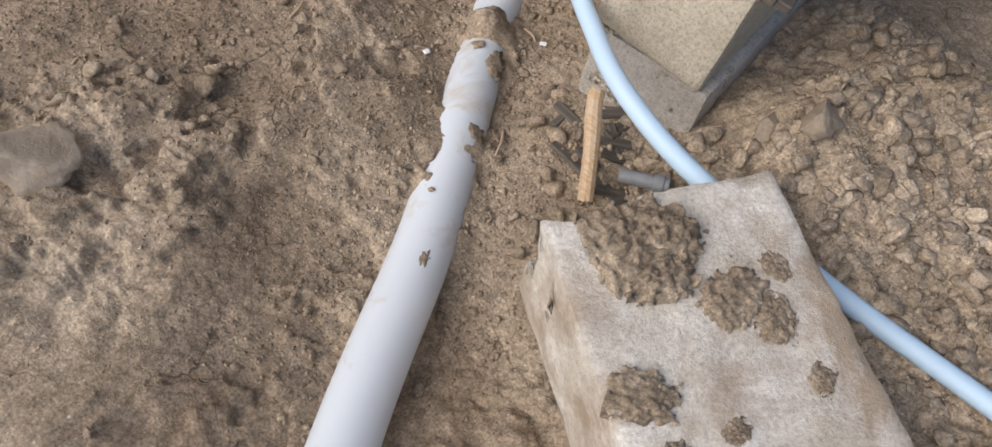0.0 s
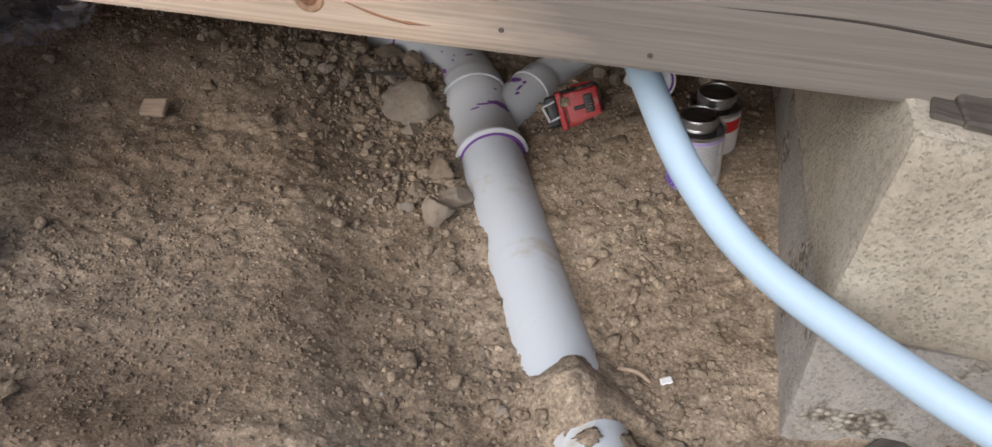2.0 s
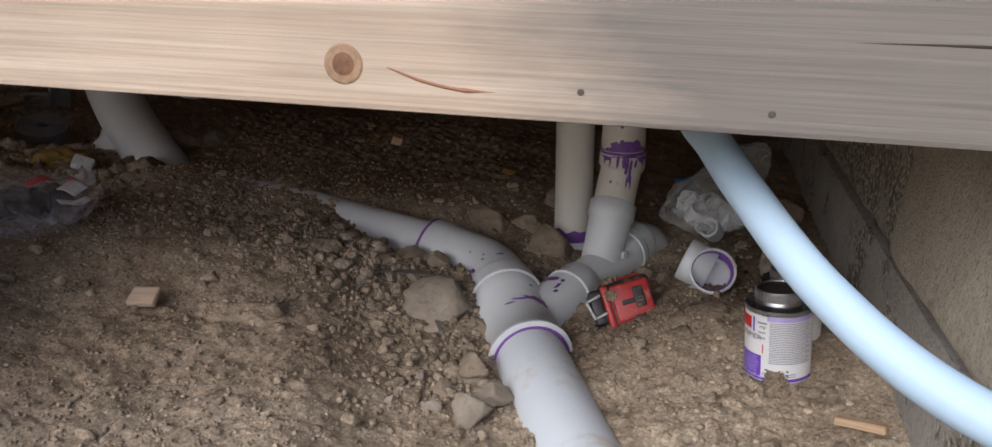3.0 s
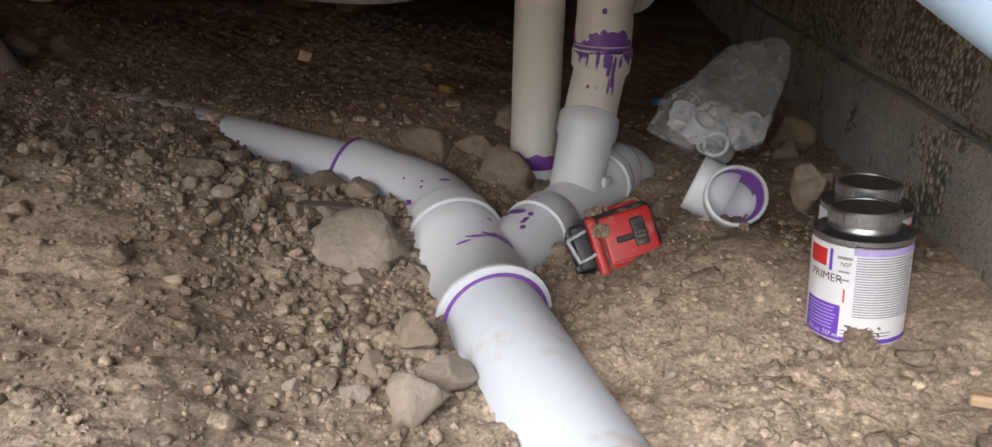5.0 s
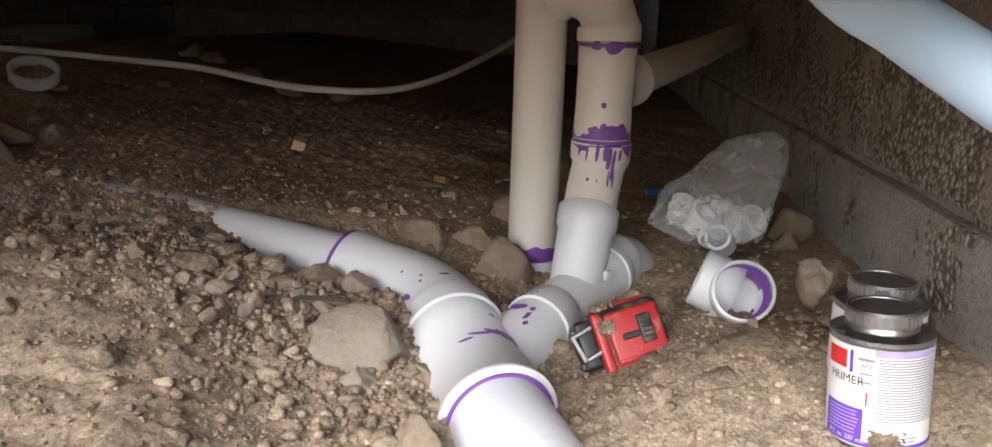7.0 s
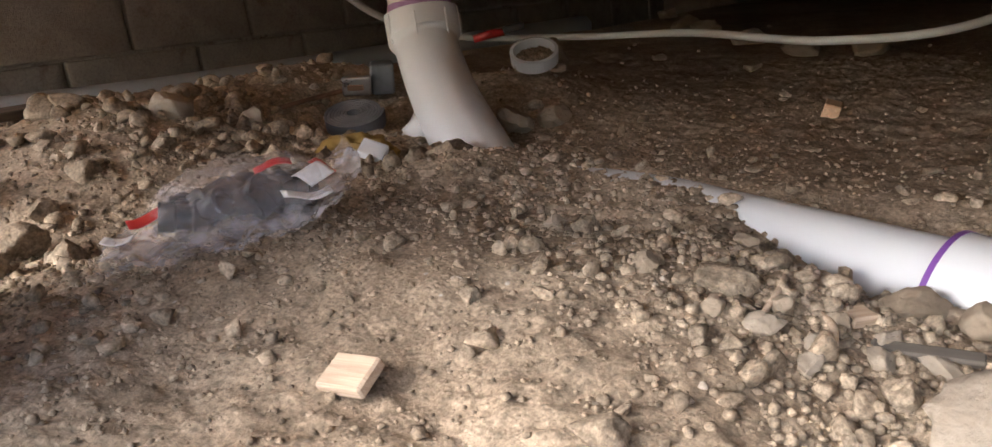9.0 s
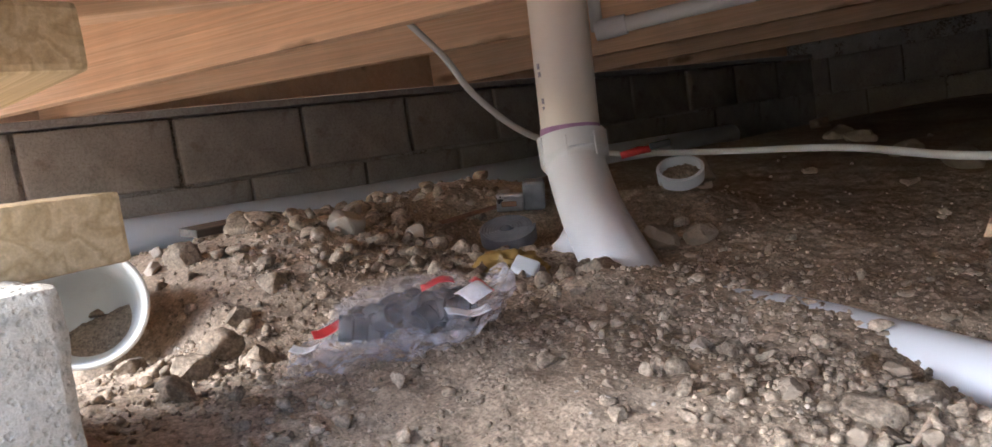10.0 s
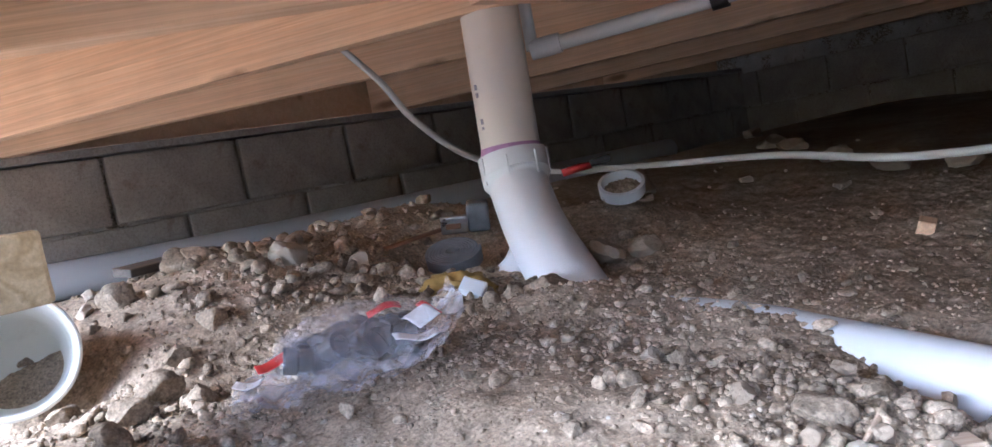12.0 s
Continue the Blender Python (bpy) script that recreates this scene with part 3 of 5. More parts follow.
DARK = plain("dark_crack", (0.05, 0.04, 0.035), 0.9)
for x0, x1, z0, z1, r in ((0.95, 1.5, 0.028, 0.036, 0.0016), (1.12, 1.49, -0.012, -0.022, 0.0012), (1.2, 1.52, -0.062, -0.07, 0.0014), (0.55, 1.1, 0.0345, 0.034, 0.0011), (1.3, 1.5, 0.008, 0.004, 0.001), (-0.2, 0.5, 0.0345, 0.0345, 0.0009)):
    line = spline([(x0, -0.0196, z0), ((x0 * 2 + x1) / 3, -0.0196, z0 * 0.7 + z1 * 0.3 + 0.003), ((x0 + x1 * 2) / 3, -0.0196, z0 * 0.3 + z1 * 0.7 - 0.002), (x1, -0.0196, z1)], 6)
    part("crack", sweep(line, [r * (0.3 + 0.7 * math.sin(math.pi * min(1, (i + 1) / len(line)) * 0.85)) for i in range(len(line))], 6), DARK, beam, "drying crack along the grain")
nail = thing("rusty_nail", "bent rusty nail driven into the beam end", "nail", pose(0.507, -0.42, 0.352, 6, 8, 0))
part("shank", sweep([(0, 0, 0), (0, -0.004, 0.02), (0.002, -0.012, 0.05)], [0.0024, 0.0027, 0.0028], 12, True), RUST, nail, smooth=True)
part("head", lathe([(0, 0.002), (0.006, 0.001), (0.006, -0.002), (0, -0.002)], 16), RUST, nail, m=pose(0.002, -0.012, 0.05, 20))

for k in range(9):
    sh = obj("wood_shim", box(0.026 + 0.012 * (k % 3), 0.09, 0.013 + 0.003 * (k % 4), 0.002, 1, 4, 0.003, seed=k), OLDWOOD, m=pose(0.425 + 0.021 * k, -0.36 - 0.004 * (k % 3), 0.3575 + 0.0015 * (k % 2) - 0.0012 * k, 3 * (k % 3), 6, 8 * (k % 3 - 1)))
    tagged(sh, "charred grey wood shim wedged over the block", "shim", "shims under the beam")
side = thing("siding_board", "old grey board leaning outside the foundation wall", "board", pose(0.622, -0.345, 0.55, -6, 8, 0))
part("board", box(0.018, 0.1, 0.44, 0.004, 2, 4, 0.004), OLDWOOD, side, m=pose(0, 0, 0, 0, 0, 0))
post_end = obj("beam_end", box(0.07, 0.09, 0.16, 0.008, 2, 5, 0.006, seed=4), OLDWOOD, m=pose(0.59, -0.345, 0.42, 0, 12, 5))
tagged(post_end, "rotten grey timber end beside the beam", "timber")


def joist(a, b, h, mat=JOISTWOOD, w=0.04, label="orange softwood floor joist"):
    a, b = Vector(a), Vector(b)
    d = b - a
    yaw = math.degrees(math.atan2(d.y, d.x))
    pitch = -math.degrees(math.atan2(d.z, d.to_2d().length))
    c = (a + b) / 2
    ob = obj("floor_joist", box(d.length, w, h, 0.003), mat, m=pose(c.x, c.y, c.z + h / 2, 0, pitch, yaw))
    return tagged(ob, label, "joist", "floor joists")


joist((-1.04, -0.42, 0.47), (-0.2, 0.865, 0.47), 0.235)
joist((-2.5, -0.19, 0.526), (-0.2, 0.895, 0.526), 0.2)
joist((-2.5, 0.06, 0.526), (-0.3, 1.7, 0.526), 0.2)
joist((-2.5, 1.385, 0.526), (0.37, 2.35, 0.526), 0.2)
joist((-2.5, 2.1, 0.526), (0.37, 3.05, 0.526), 0.2)
joist((-2.5, 2.8, 0.526), (0.37, 3.75, 0.526), 0.2)
joist((-0.85, 0.38, 0.505), (-0.76, 1.75, 0.505), 0.2, label="short cross joist above the pipe")

# ---- left pier under the beam ----
pier = thing("block_pier", "concrete block pier on a reddish footing", "pier", pose(-0.72, -0.44, 0.0, 0, 0, 4))
part("footing", box(0.42, 0.3, 0.3, 0.02, 2, 7, 0.01, seed=2), PINK, pier, "reddish cast footing", m=pose(-0.05, -0.03, 0.0))
part("block", box(0.36, 0.2, 0.105, 0.01, 2, 8, 0.006, seed=8), BLOCK, pier, m=pose(0, 0.0, 0.205))
COAT = concrete_material("brown_mortar", (0.15, 0.095, 0.07), (0.26, 0.175, 0.13), mudamount=0.3)
part("mortar_coat", box(0.37, 0.014, 0.12, 0.004, 2, 6, 0.004, seed=5), COAT, pier, "brown mortar coat on the outer face", m=pose(0, -0.1, 0.2))
shim = obj("timber_offcut", box(0.26, 0.13, 0.05, 0.004, 2, 3, 0.0015), SHIMWOOD, m=pose(-0.762, -0.35, 0.281, 0, 1, 10))
tagged(shim, "stained pale timber offcut on the block pier", "timber")
shim = obj("timber_offcut", box(0.22, 0.11, 0.044, 0.005, 2, 3, 0.001), SHIMWOOD, m=pose(-0.695, -0.355, 0.397, 0, -2, 12))
tagged(shim, "short timber block nailed beneath the joist", "timber")


# ---- drain pipes ----
R3, H3, R2, H2 = 0.0445, 0.0505, 0.0302, 0.0338


def ring_between(a, b, r, mat, parent, name="ring", label="", lip=0.0018, seg=40):
    return part(name, pipe_between(a, b, [(r - 0.006, 0, 0), (r, 0, lip), (r, 1, -lip), (r - 0.006, 1, 0)], seg), mat, parent, label, smooth=False)


def fitting(name, pts, r, mat, parent, label="", steps=7, seg=40, hubs=(True, True), hub=0.0035, hublen=0.022):
    """A moulded bend along pts with a thicker socket at each end."""
    line = spline(pts, steps)
    d = [0.0]
    for a, b in zip(line, line[1:]):
        d.append(d[-1] + (b - a).length)
    L, out, rad = d[-1], [], []
    for p, s in zip(line, d):
        k = 0.0
        if hubs[0]:
            k = max(k, 1 - max(0, (s - hublen) / 0.006))
        if hubs[1]:
            k = max(k, 1 - max(0, (L - s - hublen) / 0.006))
        out.append(p)
        rad.append(r + hub * min(1, max(0, k)))
    return part(name, sweep(out, rad, seg), mat, parent, label, smooth=True)


drain = thing("drain_pipe", "white PVC drain line with wye and purple primer stains", "pipe")
MAIN = [(-0.012, 0.024, -0.006), (0.19, -0.42, -0.013), (0.379, -0.779, -0.012), (0.522, -1.105, -0.008), (0.82, -1.68, -0.01)]
line = spline(MAIN, 8)
part("pipe", sweep(line, [R3] * len(line), 48), PVC_MUDDY, drain, "muddy white pipe half sunk in soil", smooth=True)
for k, (a, w, r) in enumerate([(0.485, -22, 0.014), (0.515, 32, 0.018), (0.66, 42, 0.02), (0.72, -46, 0.016), (0.79, -8, 0.006), (0.9, 24, 0.008)]):
    c = Vector((0.01, -0.02, -0.01)).lerp(Vector((0.45, -0.94, -0.01)), a)
    sd = Vector((0.9, 0.436, 0))
    n = (sd * math.sin(radians(w)) + Vector((0, 0, 1)) * math.cos(radians(w))).normalized()
    bm = bmesh.new()
    bmesh.ops.create_icosphere(bm, subdivisions=3, radius=1.0)
    for v in bm.verts:
        kk = 1 + 0.8 * noise.noise(v.co * 2.2 + Vector((k * 5, 1, 0))) + 0.45 * noise.noise(v.co * 6 + Vector((k * 5, 1, 0)))
        v.co = Vector((v.co.x * r * kk * (1.5 if k % 2 else 0.6), v.co.y * r * 0.8 * kk, v.co.z * 0.0025 * kk))
    part("mud_spot", bm, CLOD, drain, "dried mud on the pipe", m=Matrix.Translation(c + n * (R3 - 0.0008)) @ n.to_track_quat('Z', 'Y').to_matrix().to_4x4(), smooth=True)
h0, h1, h2, h3 = Vector((0.0, 0.0, -0.008)), Vector((-0.02, 0.042, -0.003)), Vector((-0.058, 0.12, 0.009)), Vector((-0.072, 0.15, 0.012))
ax = (h1 - h0).normalized()
part("wye", pipe_between(h0, h2, [(R3, 0, 0), (H3 + 0.002, 0, 0), (H3 + 0.002, 0, 0.006), (H3 - 0.0005, 0, 0.0075), (H3 - 0.0005, 0, 0.045), (H3 - 0.002, 0, 0.05), (H3 - 0.002, 1, -0.03), (H3, 1, -0.027), (H3, 1, 0)], 56), PVC_PURPLE, drain, smooth=True)
ring_between(h0 - ax * 0.0035, h0 + ax * 0.0035, H3 + 0.0035, PVC, drain, "hub_lip")
ring_between(h2 - ax * 0.004, h2 + ax * 0.004, H3 + 0.003, PVC, drain, "hub_lip")
ring_between(h0 - ax * 0.0095, h0 - ax * 0.0036, R3 + 0.0045, PURPLE, drain, "primer_band", "smeared purple primer band")
fitting("elbow", [h2, h3, (-0.098, 0.19, 0.016), (-0.138, 0.218, 0.021), (-0.205, 0.238, 0.03)], H3 - 0.002, PVC_PURPLE, drain, hub=0.003, hublen=0.03)
ring_between((-0.201, 0.237, 0.0295), (-0.2085, 0.239, 0.0306), H3 + 0.0013, PURPLE, drain, "primer_band", "thin purple primer line")
line = spline([(-0.19, 0.235, 0.028), (-0.39, 0.283, 0.046), (-0.5, 0.3, 0.057), (-0.8, 0.36, 0.06)], 6)
part("pipe", sweep(line, [R3] * len(line), 48), PVC, drain, "pipe sinking under loose soil", smooth=True)
# side branch of the wye, tee and riser
b0, b1, b2, b3 = Vector((-0.022, 0.07, -0.004)), Vector((0.02, 0.165, 0.008)), Vector((0.036, 0.2, 0.013)), Vector((0.094, 0.312, 0.032))
part("branch", pipe_between(b0, b1, [(H2 + 0.004, 0, 0), (H2 + 0.0015, 1, -0.004), (H2 + 0.002, 1, 0)], 44), PVC_PURPLE, drain, smooth=True)
bx = (b2 - b0).normalized()
ring_between(b1, b1 + bx * 0.006, H2 + 0.0045, PVC, drain, "hub_lip")
part("coupling", pipe_between(b1 + bx * 0.006, b2, [(H2 + 0.002, 0, 0), (H2 + 0.002, 1, -0.002), (H2, 1, 0)], 44), PVC_PURPLE, drain, smooth=True)
part("tee", pipe_between(b2, b3, [(H2 - 0.001, 0, 0), (H2 - 0.002, 0.3, 0), (H2 - 0.002, 1, -0.03), (H2 + 0.001, 1, -0.026), (H2 + 0.001, 1, 0)], 44), PVC, drain, smooth=True)
ring_between(b3 - bx * 0.018, b3 - bx * 0.012, H2 + 0.003, PVC, drain, "hub_lip")
fitting("elbow", [b3, b3 + Vector((0.013, 0.024, 0.003)), b3 + Vector((0.027, 0.04, -0.008)), b3 + Vector((0.034, 0.046, -0.032)), b3 + Vector((0.035, 0.048, -0.075))], H2 - 0.002, PVC, drain, hub=0.004)
ring_between(b3 + Vector((0.0345, 0.047, -0.036)), b3 + Vector((0.0348, 0.0475, -0.042)), H2 + 0.0022, PURPLE, drain, "primer_band")
t0, t1, t2 = Vector((0.056, 0.24, 0.02)), Vector((0.066, 0.288, 0.092)), Vector((0.068, 0.299, 0.108))
part("tee_branch", pipe_between(t0, t2, [(H2 - 0.004, 0, 0), (H2 - 0.002, 1, -0.028), (H2 + 0.0015, 1, -0.024), (H2 + 0.0015, 1, -0.002), (H2 - 0.001, 1, 0)], 44), PVC, drain, smooth=True)
fitting("riser_bend", [t1, (0.071, 0.308, 0.13), (0.076, 0.317, 0.16), (0.077, 0.318, 0.184)], R2 + 0.0005, PVC_STAINED, drain, "purple primer drips on the bend", hubs=(False, True), hub=0.004)
ring_between((0.077, 0.318, 0.182), (0.077, 0.318, 0.190), H2 + 0.0002, PURPLE, drain, "primer_band", "wet purple primer band")
part("riser", pipe_between((0.077, 0.318, 0.188), (0.078, 0.32, 0.298), [(H2 - 0.001, 0, 0), (H2 - 0.001, 0, 0.024), (R2 + 0.002, 0, 0.028), (R2 + 0.002, 1, -0.026), (H2 - 0.001, 1, -0.022), (H2 - 0.001, 1, 0), (R2, 1, 0)], 44), PVC_STAINED, drain, "cream tee with purple stains", smooth=True)
ring_between((0.078, 0.32, 0.29), (0.078, 0.32, 0.2965), H2 + 0.0006, PURPLE, drain, "primer_band")
fitting("elbow", [(0.078, 0.32, 0.297), (0.077, 0.321, 0.32), (0.066, 0.325, 0.34), (0.045, 0.332, 0.352), (0.015, 0.342, 0.354)], R2 + 0.001, PVC_CREAM, drain, hub=0.0045, hublen=0.016)
part("side_pipe", sweep([(0.085, 0.335, 0.245), (0.24, 0.8, 0.268), (0.4, 1.33, 0.294)], [0.0245] * 3, 32), PVC_CREAM, drain, "dull pipe running to the foundation wall", smooth=True)
part("side_hub", pipe_between((0.085, 0.335, 0.245), (0.107, 0.4, 0.249), [(0.03, 0, 0), (0.031, 1, -0.008), (0.033, 1, -0.006), (0.033, 1, 0), (0.025, 1, 0)], 36), PVC_CREAM, drain, smooth=True)
def primer_smear(a, d, r, width, uneven, seed, label="uneven smear of purple primer"):
    """A thin coat round a pipe from a along d, its far edge ragged."""
    a, d = Vector(a), Vector(d).normalized()
    sd = d.cross(Vector((0, 0, 1)) if abs(d.z) < 0.9 else Vector((0, 1, 0))).normalized()
    up = sd.cross(d)
    bm = bmesh.new()
    rows = []
    for k in range(96):
        w = 2 * math.pi * k / 96
        n = sd * math.cos(w) + up * math.sin(w)
        q = Vector((math.cos(w) * 1.6, math.sin(w) * 1.6, seed))
        reach = width + uneven * max(-0.6, noise.noise(q) * 1.5 + 0.7 * noise.noise(q * 3.1) + 0.35 * noise.noise(q * 9))
        rows.append([bm.verts.new(a + n * r), bm.verts.new(a + n * r + d * reach * 0.7), bm.verts.new(a + n * (r - 0.0008) + d * max(0.0012, reach))])
    for k in range(96):
        p, q = rows[k], rows[(k + 1) % 96]
        for i in range(2):
            bm.faces.new((p[i], q[i], q[i + 1], p[i + 1]))
    return part("primer_smear", bm, PURPLE, drain, label, smooth=True)


primer_smear(h0 - ax * 0.0036, -ax, R3 + 0.0012, 0.011, 0.009, 3)
primer_smear((0.077, 0.318, 0.19), (0, 0, 1), H2 - 0.0002, 0.006, 0.012, 5)
primer_smear((0.077, 0.318, 0.183), (0, 0, -1), R2 + 0.0052, 0.004, 0.011, 9)
primer_smear(b3 + Vector((0.0345, 0.047, -0.036)), (0, 0, 1), H2 + 0.0022, 0.003, 0.006, 7)
# drops of primer
def drops(a, b, r, spots):
    a, b = Vector(a), Vector(b)
    d = (b - a).normalized()
    sd = d.cross(Vector((0, 0, 1))).normalized()
    up = sd.cross(d)
    for k, (along, w, size, stretch) in enumerate(spots):
        n = up * math.cos(radians(w)) + sd * math.sin(radians(w))
        p = a.lerp(b, along) + n * (r - 0.0004)
        t = n.cross(d).normalized()
        rot = Matrix((d, t, n)).transposed().to_4x4()
        bm = lathe([(0, 0.0008), (size * 0.0006, 0.0007), (size * 0.001, 0)], 16)
        for v in bm.verts:
            j = 1 + 0.35 * noise.noise(Vector((v.co.x * 160 + k * 3, v.co.y * 160, k)))
            v.co.x, v.co.y = v.co.x * j, v.co.y * j * stretch
        part("primer_drop", bm, PURPLE, drain, m=Matrix.Translation(p) @ rot, smooth=True)


drops(h0, h2, H3 - 0.0015, [(0.5, 34, 8, 1.3), (0.47, 44, 6, 1.0), (0.5, 20, 4, 2.6), (0.47, 2, 2.2, 5.5), (0.43, -16, 1.8, 4.0), (0.8, 32, 4.5, 1.0), (0.93, -6, 2.2, 1.5), (0.9, -24, 1.6, 1.2)])
drops(h3, (-0.12, 0.205, 0.018), H3 - 0.001, [(0.3, -25, 2.0, 1), (0.42, -18, 1.8, 1), (0.28, 8, 2.2, 3.2), (0.24, -50, 5, 0.6), (0.75, -30, 1.6, 1)])
drops(b0 + bx * 0.05, b1, H2 + 0.0025, [(0.6, -12, 6.5, 1.5), (0.5, -28, 4.2, 0.9), (0.35, 14, 9, 0.25), (0.62, 12, 4, 0.7), (0.12, 22, 5, 0.5)])
drops(b1 + bx * 0.006, b2, H2 + 0.0015, [(0.3, -16, 5.5, 1.3), (0.55, -6, 2.6, 1.0), (0.85, -14, 3.0, 1.0), (0.2, 34, 6, 0.25), (0.7, 40, 4, 0.3)])
# runs of primer below the wet band, and blots above it
drops((0.0715, 0.309, 0.132), (0.077, 0.318, 0.182), R2 + 0.0042, [(0.8, 26, 12, 0.17), (0.7, 50, 15, 0.2), (0.55, 60, 20, 0.12), (0.78, 43, 9, 0.45), (0.72, 6, 8, 0.16), (0.78, -12, 7, 0.22), (0.8, 73, 8, 0.3)])
drops((0.0715, 0.309, 0.122), (0.0735, 0.313, 0.15), R2 + 0.001, [(0.6, 52, 14, 0.1), (0.5, 10, 7, 0.5), (0.4, 28, 10, 0.16), (0.7, 64, 12, 0.12)])
drops((0.077, 0.318, 0.188), (0.078, 0.32, 0.298), H2 - 0.0006, [(0.1, 43, 9, 1.1), (0.12, 68, 7, 1.0), (0.09, 10, 7, 1.0), (0.14, 28, 5, 0.8), (0.93, 38, 7, 1.5), (0.95, 3, 5, 1.2)])
drops((0.077, 0.318, 0.188), (0.078, 0.32, 0.298), R2 + 0.0018, [(0.36, 26, 5, 0.8)])
part("boss", box(0.012, 0.006, 0.012, 0.003, 2), PVC, drain, "moulding gate on the tee", m=pose(0.0925, 0.246, 0.046, 0, 0, 50))

stack = thing("vent_stack", "upright white PVC pipe rising through the floor", "pipe", pose(0.0, 0.35, 0))
part("pipe", sweep([(0, 0, 0.0), (0, 0, 0.4), (0.004, 0, 0.8)], [R2] * 3, 40), PVC_CREAM, stack, smooth=True)
part("coupling", lathe([(R2, 0.032), (H2 - 0.002, 0.031), (H2 - 0.001, 0.028), (H2 - 0.001, -0.06)], 40), PVC, stack, smooth=True)
ragged_top = lathe([(R2 + 0.0006, 0.052), (R2 + 0.0016, 0.044), (R2 + 0.002, 0.031), (R2, 0.03)], 64)
for v in ragged_top.verts:
    if v.co.z > 0.04:
        v.co.z += 0.009 * noise.noise(Vector((v.co.x * 60, v.co.y * 60, 2))) - 0.004
part("primer_band", ragged_top, PURPLE, stack, "uneven purple primer above the coupling", smooth=True)

toilet = thing("closet_bend", "thick white PVC pipe bending down into the soil", "pipe")
fitting("bend", [(-0.99, 0.53, 0.29), (-0.978, 0.521, 0.24), (-0.92, 0.48, 0.175), (-0.835, 0.42, 0.125), (-0.72, 0.345, 0.06)], 0.0495, PVC, toilet, hubs=(True, False), hub=0.0075, hublen=0.045, seg=48)
part("heel", sweep([(-0.93, 0.475, 0.145), (-0.912, 0.435, 0.115), (-0.93, 0.395, 0.08)], [0.03, 0.036, 0.04], 32, True), PVC, toilet, "side inlet at the heel", smooth=True)
part("pipe", sweep([(-0.99, 0.53, 0.27), (-1.0, 0.55, 0.52), (-1.012, 0.566, 0.76)], [0.049] * 3, 48), PVC_CREAM, toilet, smooth=True)
part("primer_band", pipe_between((-0.99, 0.53, 0.289), (-0.991, 0.5315, 0.303), [(0.052, 0, 0), (0.0508, 0.3, 0), (0.0495, 1, 0)], 48), plain("faded_primer", (0.42, 0.24, 0.46), 0.5), toilet, "faded purple primer band")
for k in range(5):
    an = radians(-95 + 50 * k - 60)
    part("rib", box(0.003, 0.003, 0.045, 0.001, 1), PVC, toilet, m=pose(-0.9865 + 0.057 * math.cos(an), 0.5275 + 0.057 * math.sin(an), 0.27))
for k in range(5):
    part("print_mark", box(0.0008, 0.006, 0.009 - 0.001 * (k % 2), 0), INK, toilet, m=pose(-0.993 + 0.0492 * math.cos(radians(-98)), 0.536 + 0.0492 * math.sin(radians(-98)), 0.325 + 0.013 * k + (0.03 if k > 2 else 0), 0, 0, -98))
vent = thing("vent_pipe", "narrow white pipe standing close behind the thick pipe", "pipe")
part("pipe", sweep([(-1.06, 0.61, 0.28), (-1.065, 0.618, 0.5), (-1.07, 0.625, 0.74)], [0.025] * 3, 28), PVC_CREAM, vent, smooth=True)

west_pipe = thing("waste_pipe", "long white waste pipe lying along the block wall", "pipe")
part("pipe", sweep([(-2.34, -0.3, 0.20), (-2.34, 0.8, 0.17), (-2.33, 3.0, 0.16)], [0.05] * 3, 40), PVC, west_pipe, smooth=True)

# ---- water lines ----
hose = thing("water_hose", "pale blue flexible water pipe rising under the beam", "hose")
line = spline([(2.6, -0.75, 0.17), (1.7, -0.62, 0.165), (1.096, -0.573, 0.135), (0.862, -0.566, 0.137), (0.64, -0.573, 0.18), (0.5, -0.545, 0.207), (0.40, -0.483, 0.216), (0.318, -0.423, 0.23), (0.258, -0.364, 0.263), (0.213, -0.291, 0.302), (0.19, -0.245, 0.325), (0.17, -0.205, 0.345), (0.145, -0.12, 0.4), (0.13, 0.2, 0.52)], 10)
part("tube", sweep(line, [0.0142] * len(line), 28), HOSE, hose, smooth=True)

pex = thing("white_water_line", "thin white water line lying over soil and hanging from joist", "hose")
line = spline([(-1.55, 0.62, 0.6), (-1.42, 0.62, 0.49), (-1.39, 0.665, 0.40), (-1.36, 0.78, 0.30), (-1.3, 0.95, 0.235), (-1.1, 1.13, 0.2), (-0.8, 1.06, 0.19), (-0.52, 1.0, 0.16), (-0.3, 1.1, 0.17), (-0.1, 1.4, 0.28), (0.1, 1.8, 0.45)], 8)
part("tube", sweep(line, [0.0072] * len(line), 18), HOSE_WHITE, pex, smooth=True)
pexj = thing("joist_water_pipe", "white water pipe clipped under the joists", "pipe")
line = spline([(-0.985, 0.645, 0.461), (-0.84, 0.735, 0.47), (-0.72, 0.79, 0.475), (-0.45, 0.87, 0.487), (0.2, 1.05, 0.49)], 6)
part("tube", sweep(line, [0.0135] * len(line), 24), HOSE_WHITE, pexj, smooth=True)
part("fitting", pipe_between((-1.0, 0.636, 0.46), (-0.955, 0.664, 0.463), [(0, 0, 0), (0.017, 0, 0), (0.018, 0.5, 0), (0.017, 1, 0), (0.012, 1, 0)], 24), WHITE, pexj, "white pipe fitting")
part("drop_tube", sweep([(-0.998, 0.637, 0.46), (-1.0, 0.64, 0.56)], [0.011] * 2, 20), HOSE_WHITE, pexj, smooth=True)
